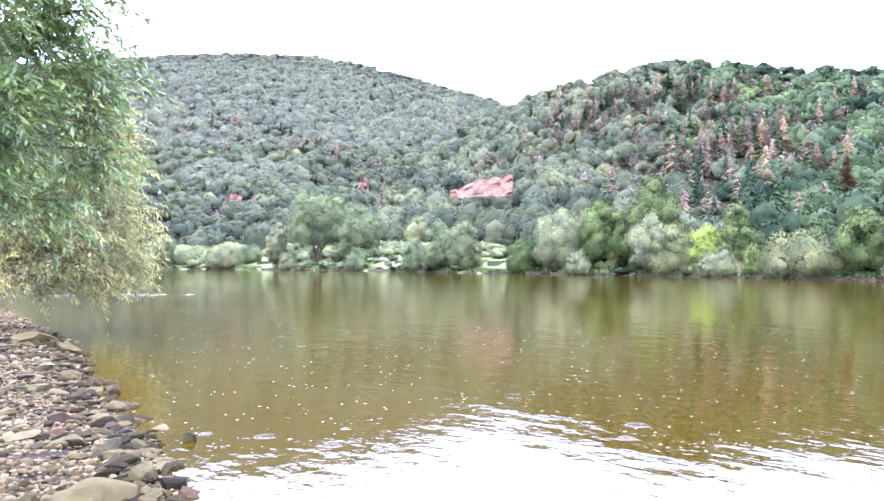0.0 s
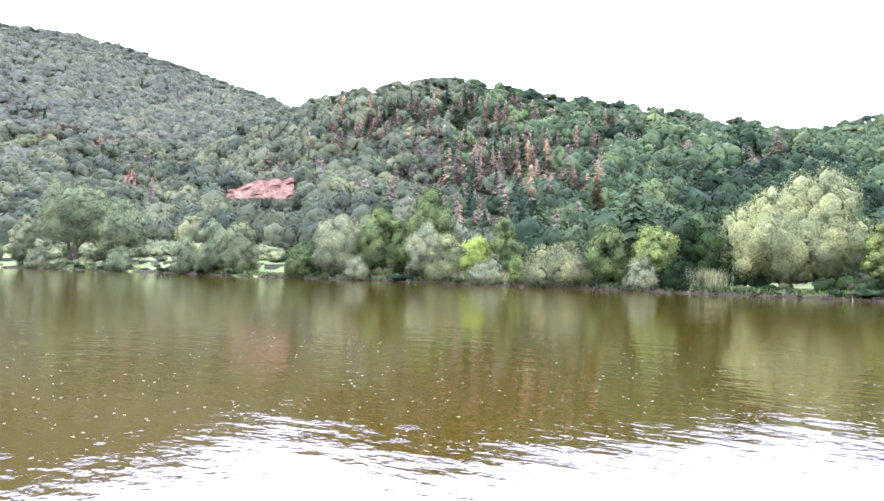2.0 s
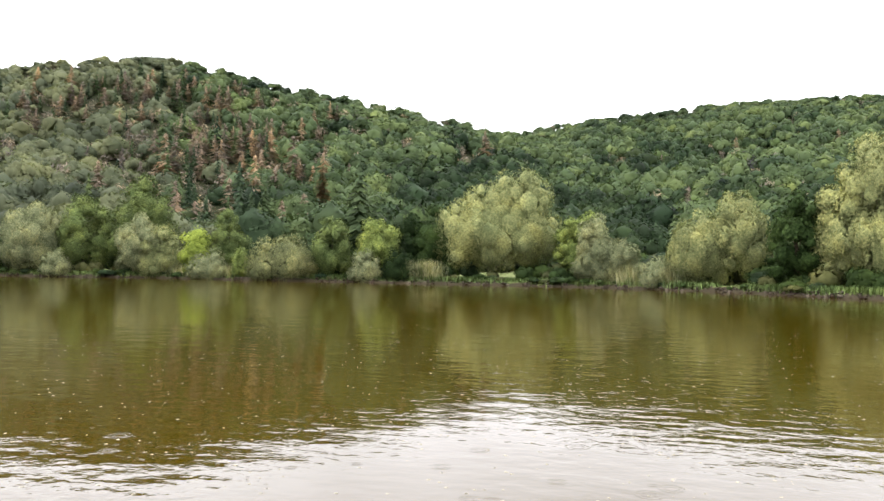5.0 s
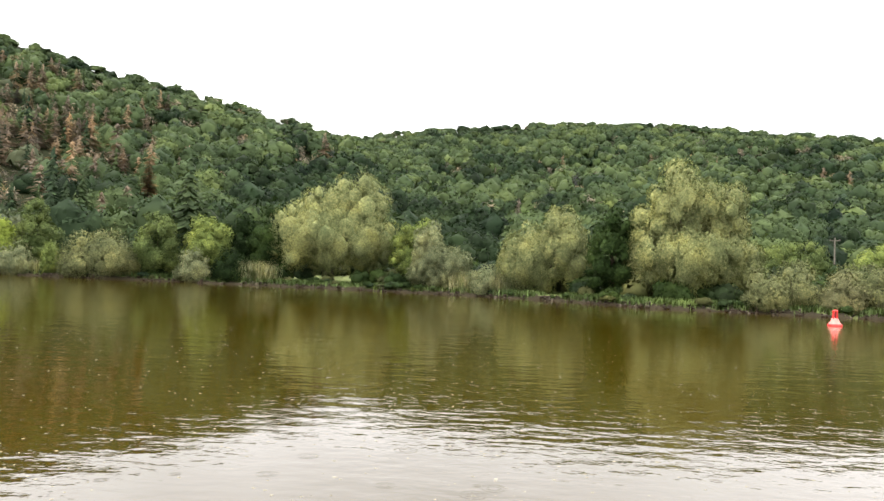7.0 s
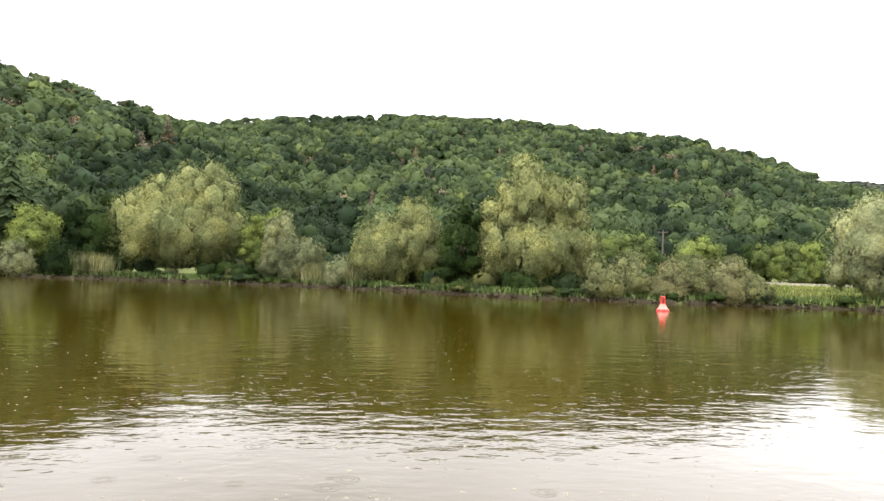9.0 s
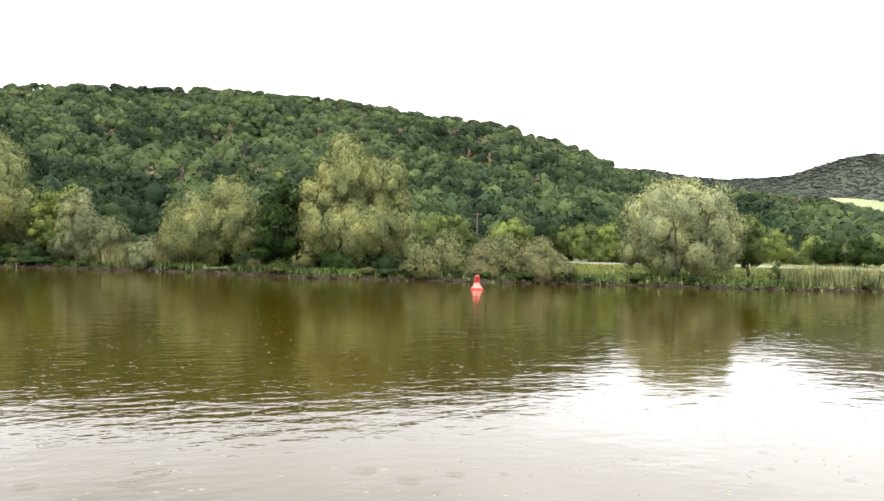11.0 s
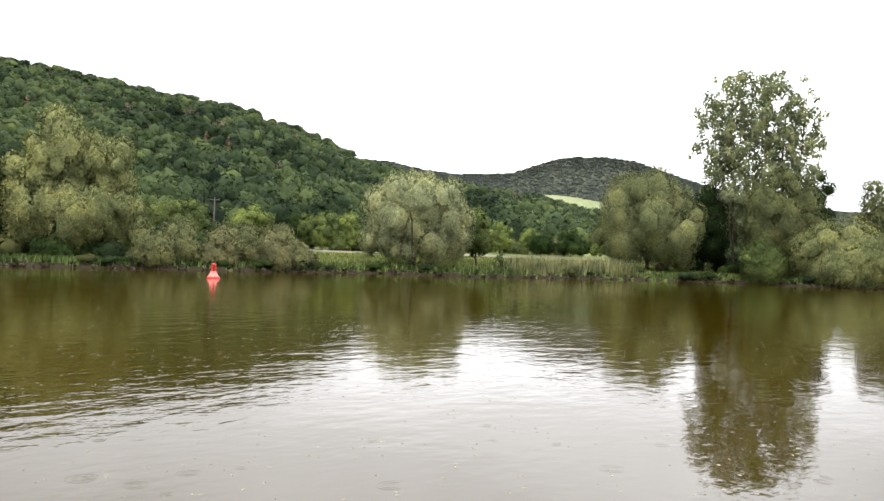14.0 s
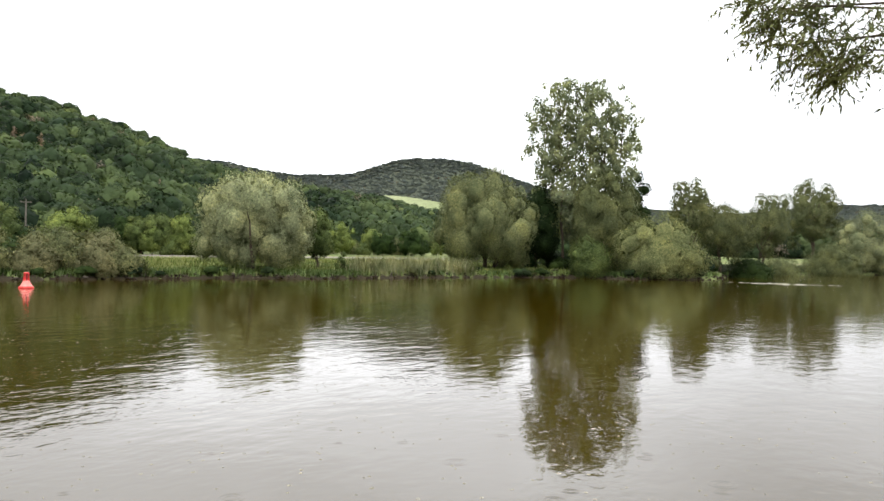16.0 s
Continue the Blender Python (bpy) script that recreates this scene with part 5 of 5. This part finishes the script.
# ---- red channel buoy ----
def buoy(x, y):
    root = thing("buoy", x, y, 0.0, "red conical channel buoy floating on the river", "buoy")
    v, f = lathe([(0.001, -0.3), (0.5, -0.3), (0.57, -0.05), (0.58, 0.06), (0.55, 0.13), (0.5, 0.17)])
    part("float", v, f, M_RED, root, "red float ring", True)
    v, f = lathe([(0.5, 0.165), (0.43, 0.26), (0.33, 0.42), (0.27, 0.58), (0.25, 0.66), (0.001, 0.67)])
    part("skirt", v, f, M_PINK, root, "faded red cone", True)
    for i in range(4):
        a = i * math.pi / 2 + 0.6
        v, f = tube([(0.22 * math.cos(a), 0.22 * math.sin(a), 0.62), (0.17 * math.cos(a), 0.17 * math.sin(a), 1.28)], [0.05, 0.045], 6)
        part("post", v, f, M_RED, root)
    # tube added between the posts, coloured as the shaded hollow
    v, f = lathe([(0.001, 0.66), (0.1, 0.66), (0.1, 1.2), (0.001, 1.2)], 12)
    part("cage_core", v, f, M_CAGESHADE, root, "dark red tube standing in for the shaded cage inside")
    v, f = lathe([(0.001, 1.25), (0.22, 1.25), (0.23, 1.31), (0.16, 1.38), (0.001, 1.41)])
    part("cap", v, f, M_RED, root, "red cap", True)
    root.scale = (0.86, 0.86, 0.82)
    return root


buoy(28.6, 53.3)


# ---- timber poles at the foot of the hill ----
def utility_pole(az, r, h):
    a = radians(az)
    x, y = r * math.sin(a), r * math.cos(a)
    root = thing("utility_pole", x, y, ground_z(x, y) - 0.2, "grey timber utility pole with a crossarm", "pole", "timber poles")
    v, f = tube([(0, 0, 0), (0, 0, h * 0.5), (0, 0, h)], [0.19, 0.16, 0.12])
    part("post", v, f, M_POLE, root, smooth=True)
    v, f = box_at(0, 0.16, h - 0.55, 2.0, 0.14, 0.16)
    part("crossarm", v, f, M_POLE, root)
    for k in (-0.85, 0.0, 0.85):
        v, f = lathe([(0.05, h - 0.47), (0.08, h - 0.38), (0.05, h - 0.26), (0.001, h - 0.25)], 8)
        part("insulator", v + (k, 0.16, 0), f, M_POLE, root)
    root.rotation_euler = (0, 0, -a)
    return root


utility_pole(28.1, 168, 10.5)
utility_pole(53.0, 200, 6.0)


# ---- near shore ----
def rock(x, y, size, material, label, flat=0.5, seed=1, dz=0.0, cuts=13):
    rng = np.random.default_rng(seed)
    v = lumpy(ICO[3][0], seed, 0.45, 1.1)
    v = chipped(v, seed, cuts, 0.42 if cuts > 9 else 0.7, 0.78 if cuts > 9 else 0.95)
    v = lumpy(unit(v) * np.linalg.norm(v, axis=1)[:, None], seed + 9, 0.07, 3.0)
    v = v * (0.6 * size, 0.45 * size, 0.5 * size * flat)
    a = rng.uniform(0, 3.14) * 0.3 + 1.4
    c, s = math.cos(a), math.sin(a)
    v = np.stack([v[:, 0] * c - v[:, 1] * s, v[:, 0] * s + v[:, 1] * c, v[:, 2]], -1)
    z = max(ground_z(x, y), -0.06)
    me = mesh_from("rock", v, ICO[3][1], material, True)
    me.set_sharp_from_angle(angle=radians(32))
    ob = new("rock", me)
    ob.location = (x, y, z + 0.16 * size * flat + dz)
    return tagged(ob, label, "rock", "rocks on the shore")


PALE, MOSSY, BLACK, REDDISH = "pale flat boulder on the pebble shore", "moss-stained wet rock on the pebble shore", "dark wet rock at the water's edge", "reddish sandstone rock on the shore"
rock(-23.66, 4.33, 1.29, M_ROCK_PALE, "long pale boulder on the shore", 0.4, 1)
rock(-21.11, 4.65, 0.51, M_ROCK_MOSS, MOSSY, 0.7, 2)
rock(-18.56, 4.27, 0.36, M_ROCK_DARK, BLACK, 0.9, 3)
rock(-14.12, 3.89, 0.37, M_ROCK_RED, "reddish rock standing in shallow water", 0.8, 4, 0.05)
rock(-10.8, 3.62, 0.5, M_ROCK_PALE, "pale rock just breaking the water", 0.3, 5)
rock(-9.8, 3.68, 0.24, M_ROCK_DARK, "small dark rock standing in the water", 0.9, 6, 0.05)
rock(-11.34, 3.23, 0.43, M_ROCK_DARK, BLACK, 0.6, 7)
rock(-9.6, 2.61, 0.48, M_ROCK_DARK, BLACK, 0.55, 8)
rock(-8.28, 2.54, 0.42, M_ROCK_MOSS, MOSSY, 0.75, 9)
rock(-8.64, 2.89, 0.32, M_ROCK_PALE, PALE, 0.5, 10)
rock(-7.5, 1.86, 0.6, M_ROCK_PALE, "large tan boulder half sunk in pebbles", 0.55, 11, 0.0, 6)
rock(-9.29, 2.18, 0.32, M_ROCK_MOSS, MOSSY, 0.5, 12)
rock(-9.99, 2.16, 0.42, M_ROCK_MOSS, MOSSY, 0.4, 13)
rock(-10.38, 1.77, 0.45, M_ROCK_PALE, PALE, 0.35, 14)
rock(-12.24, 1.9, 0.38, M_ROCK_PALE, PALE, 0.4, 15)
rock(-11.59, 2.47, 0.36, M_ROCK_RED, REDDISH, 0.7, 16)
rock(-12.07, 2.92, 0.33, M_ROCK_DARK, BLACK, 0.5, 17)
rock(-13.16, 3.3, 0.3, M_ROCK_MOSS, MOSSY, 0.5, 18)
rock(-10.91, 2.99, 0.27, M_ROCK_RED, REDDISH, 0.7, 19)
rock(-10.74, 3.15, 0.22, M_ROCK_PALE, PALE, 0.6, 20)
rock(-17.54, 3.37, 0.42, M_ROCK_DARK, BLACK, 0.5, 21)
rock(-22.38, 3.93, 0.45, M_ROCK_MOSS, MOSSY, 0.5, 22)
rock(-19.55, 3.6, 0.61, M_ROCK_DARK, BLACK, 0.45, 23)
rock(-15.97, 2.73, 0.33, M_ROCK_RED, REDDISH, 0.5, 24)
rock(-14.68, 2.67, 0.57, M_ROCK_MOSS, MOSSY, 0.4, 25)
rock(-10.68, 2.19, 0.3, M_ROCK_RED, REDDISH, 0.5, 26)
rock(-17.53, 2.8, 0.32, M_ROCK_PALE, PALE, 0.5, 30)


def polar(az, el, r):
    a, e = radians(az), radians(el)
    return (r * math.sin(a) * math.cos(e), r * math.cos(a) * math.cos(e), EYE[2] + r * math.sin(e))


def twig_sprays(rng, boughs, per, length, leaf, m, droop):
    """Twigs that hang out of the boughs (x, y, z, radius, way out) with leaves on either side; gives leaves and twigs."""
    b = np.repeat(np.asarray(boughs, float), per, axis=0)
    n = len(b)
    out = b[:, 4:7]
    s = b[:, :3] + rng.normal(size=(n, 3)).clip(-1.6, 1.6) * b[:, 3:4] * 0.6
    d = unit(out * 0.7 + rng.normal(size=(n, 3)) * 0.55 + (0, 0, -droop))
    L = length * rng.uniform(0.55, 1.3, (n, 1, 1))
    k = np.linspace(0.08, 1.0, m)[None, :, None]
    p = s[:, None] + d[:, None] * L * k + np.array((0, 0, -0.3)) * L * k * k
    t = unit(d[:, None] + np.array((0, 0, -0.6)) * k)
    side = unit(np.cross(t, np.array((0, 0, 1.0))) + 0.25 * rng.normal(size=p.shape)) * np.where(np.arange(m) % 2, 1.0, -1.0)[None, :, None]
    a = unit(0.75 * t + 0.7 * side + 0.3 * rng.normal(size=p.shape) + (0, 0, -0.15))
    nn = unit(np.cross(a, unit(np.cross(a, np.array((0, 0, 1.0)) + 0.6 * rng.normal(size=p.shape)))))
    w = np.cross(a, nn)
    S = rng.uniform(0.6, 1.25, (n, m, 1))
    l, h = leaf[0] * S, leaf[1] * S * 0.5
    v = np.stack([p, p + a * l * 0.45 + w * h + nn * h * 0.3, p + a * l + (0, 0, -0.12) * l, p + a * l * 0.45 - w * h + nn * h * 0.3], 2).reshape(-1, 3)
    f = np.arange(n * m * 4).reshape(-1, 4)
    g = np.array((0.0, 0.004 * length / 0.5, 0.0))
    e = s[:, None] + d[:, None] * L * np.array((0.0, 0.5, 1.0))[None, :, None] + np.array((0, 0, -0.3)) * L * (np.array((0.0, 0.5, 1.0)) ** 2)[None, :, None]
    q = np.stack([e - g, e + g, e + (0, 0, g[1] * 1.5)], 2).reshape(n, 9, 3)
    idx = np.array([(i * 3 + j, i * 3 + (j + 1) % 3, i * 3 + 3 + (j + 1) % 3, i * 3 + 3 + j) for i in range(2) for j in range(3)])
    tf = (idx[None] + (np.arange(n) * 9)[:, None, None]).reshape(-1, 4)
    return (v, f), (q.reshape(-1, 3), tf)


def bough_field(rng, edge, az0, el0, el1, step, r, rad):
    """Boughs that fill a crown from az0 up to its outer edge ((height angle, azimuth), ...)."""
    out = []
    for el in np.arange(el0, el1, step):
        stop = np.interp(el, [q[0] for q in edge], [q[1] for q in edge])
        n = max(1, int(abs(stop - az0) / step))
        for i in range(n):
            a = stop + (az0 - stop) * i / n + rng.normal() * 0.25 * step
            out.append((a, el + rng.normal() * 0.3 * step, r * rng.uniform(0.93, 1.1), rad * rng.uniform(0.65, 1.25)))
    return out


def near_tree(x, y, h, hang, label, leaf, size, per, length, m, seed, droop=0.35, name="shore_tree", bare=()):
    """A tree close to the path: trunk, limbs and leafy boughs at the given places (az, el, distance, radius)."""
    rng = np.random.default_rng(seed)
    gz = ground_z(x, y)
    root = thing(name, x, y, gz - 0.1, label, "tree")
    o = np.array((x, y, gz - 0.1))
    g = h / 7.0
    v, f = tube([(0, 0, 0), (0.1 * g, 0.05 * g, h * 0.4), (0.05 * g, 0.2 * g, h * 0.75), (0.2 * g, 0.3 * g, h)], [0.24 * g, 0.18 * g, 0.12 * g, 0.04 * g], 10)
    stem = part("trunk", v, f, M_BARK, root, smooth=True)
    boughs = []
    for i, (az, el, r, rad) in enumerate(hang):
        c = np.array(polar(az, el, r)) - o
        a = np.array((0.08, 0.1, min(h * 0.9, max(0.6, c[2] * 0.7))))
        boughs.append((*c, rad, *unit((c - a) * (1, 1, 0.5))))
        if i % 3:
            continue
        mid = (a + c) / 2 + (*(0.06 * h * rng.normal(size=2)), 0.08 * h)
        v, f = tube([a, mid, c, c + unit(c - mid) * rad], [0.045 * g, 0.02 * g, 0.008 * g, 0.003 * g], 5)
        part("limb", v, f, M_BARK, stem, smooth=True)
    lv, tw = twig_sprays(rng, boughs, per, length, size, m, droop)
    tagged(part("foliage", *lv, leaf, root), kind="stuff")
    tagged(part("twig", *tw, M_TWIG, root), kind="stuff")
    for az, el, r, reach in bare:
        c = np.array(polar(az, el, r)) - o
        a = c + np.array((-reach, 0.1, 0.5))
        pts = [a, (a + c) / 2 + rng.normal(size=3) * 0.12, c, c + (0.25 * reach, 0.1 * reach, -0.1 + 0.2 * rng.normal())]
        v, f = tube(pts, [0.03, 0.02, 0.012, 0.004], 5)
        part("bare_twig", v, f, M_TWIG, root, smooth=True)
    return root


_rb = np.random.default_rng(77)
# the leafy tree whose boughs hang over the beach, and the branch at the other end of the sweep
# the farther bough layer, partly overhead and unseen, is added to shade the crown
near_tree(-10.5, -2.0, 7.5, bough_field(_rb, ((2, -82), (4.0, -80.4), (5.4, -78.0), (7.0, -75.6), (8.2, -77.2), (10, -76.8), (11.4, -75.4), (12.8, -74.4), (14.2, -77.0), (16, -77.4), (18, -78), (24, -78)), -89, 4.6, 27, 2.5, 7.9, 0.22) + bough_field(_rb, ((4, -84), (8, -80.5), (14, -79), (30, -79)), -90, 4.6, 30, 2.6, 9.2, 0.3), "green shore tree with long leaves hanging over the beach", M_NEARLEAF, (0.1, 0.03), 34, 0.4, 16, 41, -0.02)
near_tree(7.8, -3.6, 6.5, [(85.3, 17.4, 6.0, 0.25), (87.4, 15.4, 6.0, 0.25), (86.6, 13.6, 6.1, 0.14), (82.6, 17.6, 6.3, 0.16), (80.6, 18.2, 6.3, 0.12), (81.4, 16.4, 6.2, 0.1), (83.4, 15.2, 6.2, 0.13), (84.8, 14.0, 6.1, 0.12), (85.6, 12.8, 6.1, 0.07), (88.6, 14.2, 5.9, 0.2), (84.4, 17.2, 6.2, 0.14), (88, 18.5, 6.1, 0.35), (92, 15, 5.8, 0.45), (85.5, 20.0, 6.2, 0.3), (82.0, 20.5, 6.2, 0.25)], "overhanging willow branch with narrow leaves", M_HANGLEAF, (0.055, 0.017), 36, 0.2, 12, 43, 0.15)
# the pale willow that leans out over the water upstream
near_tree(-31.0, 3.0, 7.0, bough_field(_rb, ((-1.2, -74.2), (0.9, -73.2), (2.6, -73.0), (3.8, -74.4), (6, -74.6), (7.7, -74.8), (9.3, -74.4), (12, -75.6)), -86, -0.7, 12.0, 1.15, 27.5, 0.55), "pale olive willow leaning out over the shallow water", M_NEARWILLOW, (0.2, 0.065), 24, 0.8, 15, 44, 0.2, "shore_willow",
          [(-82 + 0.42 * i, -1.4 - 1.0 * math.sin(i * 2.1), 26.3, 2.2 + 0.9 * math.sin(i * 5)) for i in range(24)])


# ---- raindrop rings on the water ----
def rain_rings():
    """Rings and bubbles where drops have just struck; their pale colour stands in for sky glints."""
    rng = np.random.default_rng(9)
    pieces = []
    n = 2200
    az = np.radians(rng.uniform(-80, 92, n))
    r = 6.5 + 26 * rng.uniform(0, 1, n) ** 1.15
    for a, d in zip(az, r):
        x, y = d * math.sin(a), d * math.cos(a)
        if land(x, y)[0] > -0.05:
            continue
        R = rng.uniform(0.007, 0.024)
        v, f = lathe([(R * 0.7, -0.002), (R, 0.003), (R * 1.15, -0.002)], 7)
        pieces.append((v + (x, y, 0), f))
        if rng.uniform() < 0.5:
            v, f = lathe([(R * 0.4, -0.001), (R * 0.25, 0.006), (0.001, 0.008)], 7)
            pieces.append((v + (x, y, 0), f))
    v, f = merged(pieces)
    wide = []
    for i in range(60):
        a, d = radians(rng.uniform(-72, 80)), rng.uniform(6.8, 11.5)
        R = rng.uniform(0.05, 0.17)
        if land(d * math.sin(a), d * math.cos(a))[0] > -0.05:
            continue
        for q in (1.0, 0.55):
            wv, wf = lathe([(R * q - 0.02, -0.001), (R * q, 0.003), (R * q + 0.02, -0.001)], 20)
            wide.append((wv + (d * math.sin(a), d * math.cos(a), 0), wf))
    wv, wf = merged(wide)
    tagged(new("wide_rings", mesh_from("wide_rings", wv, wf, M_WATER, True)), "spreading rings left by raindrops on the river", "ripples", kind="stuff")
    ob = new("rain_rings", mesh_from("rain_rings", v, f, M_FOAM_GLINT, True))
    return tagged(ob, "small raindrop rings and bubbles on the river", "ripples", kind="stuff")


rain_rings()


def foam_streak(count, x0, y0, dx, dy, spread, size, seed, label):
    """Thin white foam where the current ripples over a shoal; downstream its white stands in for glitter."""
    rng = np.random.default_rng(seed)
    pieces = []
    for _ in range(count):
        k = rng.uniform()
        x, y = x0 + dx * k + rng.normal() * spread, y0 + dy * k + rng.normal() * spread
        v, f = lathe([(0.5, -0.002), (0.35, 0.012), (0.001, 0.02)], 9)
        a, ln = math.atan2(-x, y) + 0.3 * rng.normal(), size * rng.uniform(0.4, 1.3)
        v = v * (ln, 0.2 * ln, 1)
        v = np.stack([v[:, 0] * math.cos(a) - v[:, 1] * math.sin(a) + x, v[:, 0] * math.sin(a) + v[:, 1] * math.cos(a) + y, v[:, 2]], -1)
        pieces.append((v, f))
    v, f = merged(pieces)
    tagged(new("foam_streak", mesh_from("foam_streak", v, f, M_FOAM_GLINT, True)), label, "foam", kind="stuff")


foam_streak(20, -57, 11, 4.6, 9.2, 0.4, 0.5, 19, "thin white foam streak on rippling water")
foam_streak(70, 101, 10, 4, 8.5, 1.6, 0.9, 20, "white flecks standing in for glitter on the downstream riffle")


# ---- pebbles of the beach, last ----
def pebbles():
    rng = np.random.default_rng(12)
    shapes = []
    for s in range(8):
        v = chipped(lumpy(ICO[2][0], 60 + s, 0.4, 1.2), s, 4, 0.6, 0.95) * (0.6, 0.45, 0.3)
        shapes.append(mesh_from("pebble", v, ICO[2][1], M_STONES, True))
    n = 300
    for _ in range(n):
        x = -rng.uniform(6.8, 11.5)
        y = shore_y(x) - rng.uniform(-0.05, 1.9)
        ob = new("pebble", shapes[rng.integers(0, 8)])
        s = rng.uniform(0.06, 0.13)
        ob.parent = GROUND
        ob.location = (x, y, ground_z(x, y) + 0.012)
        ob.rotation_euler = (rng.normal() * 0.2, rng.normal() * 0.2, rng.uniform(0, 6.28))
        ob.scale = (s, s, s)
    for lo, hi, m, mat, wide, nm, lab, sd in ((0.1, 0.5, 560, M_WETSTONES, (-0.25, 0.6), "waterline_stones", "dark wet angular stones along the near waterline", 16), (0.1, 0.3, 260, M_WETSTONES, (0.1, 1.9), "beach_slabs", "flat brown stone slabs lying among pebbles", 17)):
        x = -6.6 - 21 * rng.uniform(0, 1, m) ** 1.25
        y = shore_y(x) - rng.uniform(*wide, m)
        z = np.maximum(land(x, y)[0], -0.05) + 0.02
        stones(nm, np.stack([x, y, z], -1), lo + (hi - lo) * rng.uniform(0, 1, m) ** 2.2, 2, mat, lab, sd)
    m = 9500
    x = -6.5 - 12 * rng.uniform(0, 1, m) ** 1.2
    y = shore_y(x) - rng.uniform(-0.1, 3.0, m)
    z = land(x, y)[0] + 0.004
    stones("beach_pebbles", np.stack([x, y, z], -1), rng.uniform(0.035, 0.1, m), 1, M_STONES, "light brown and grey pebbles covering the beach", 14)
    m = 1500
    x = rng.uniform(-6.6, 5.0, m)
    y = shore_y(x) - rng.uniform(0.0, 3.6, m)
    ok = np.hypot(x, y) > 0.3
    x, y = x[ok], y[ok]
    stones("beach_pebbles", np.stack([x, y, land(x, y)[0] + 0.006], -1), rng.uniform(0.04, 0.14, len(x)), 1, M_STONES, "light brown and grey pebbles covering the beach", 18)
    m = 2600
    x = -18 - 22 * rng.uniform(0, 1, m)
    y = shore_y(x) - rng.uniform(-0.2, 4.0, m)
    z = land(x, y)[0] + 0.01
    stones("beach_stones", np.stack([x, y, z], -1), rng.uniform(0.07, 0.25, m), 1, M_STONES, "grey-brown stones along the near waterline", 15)


pebbles()
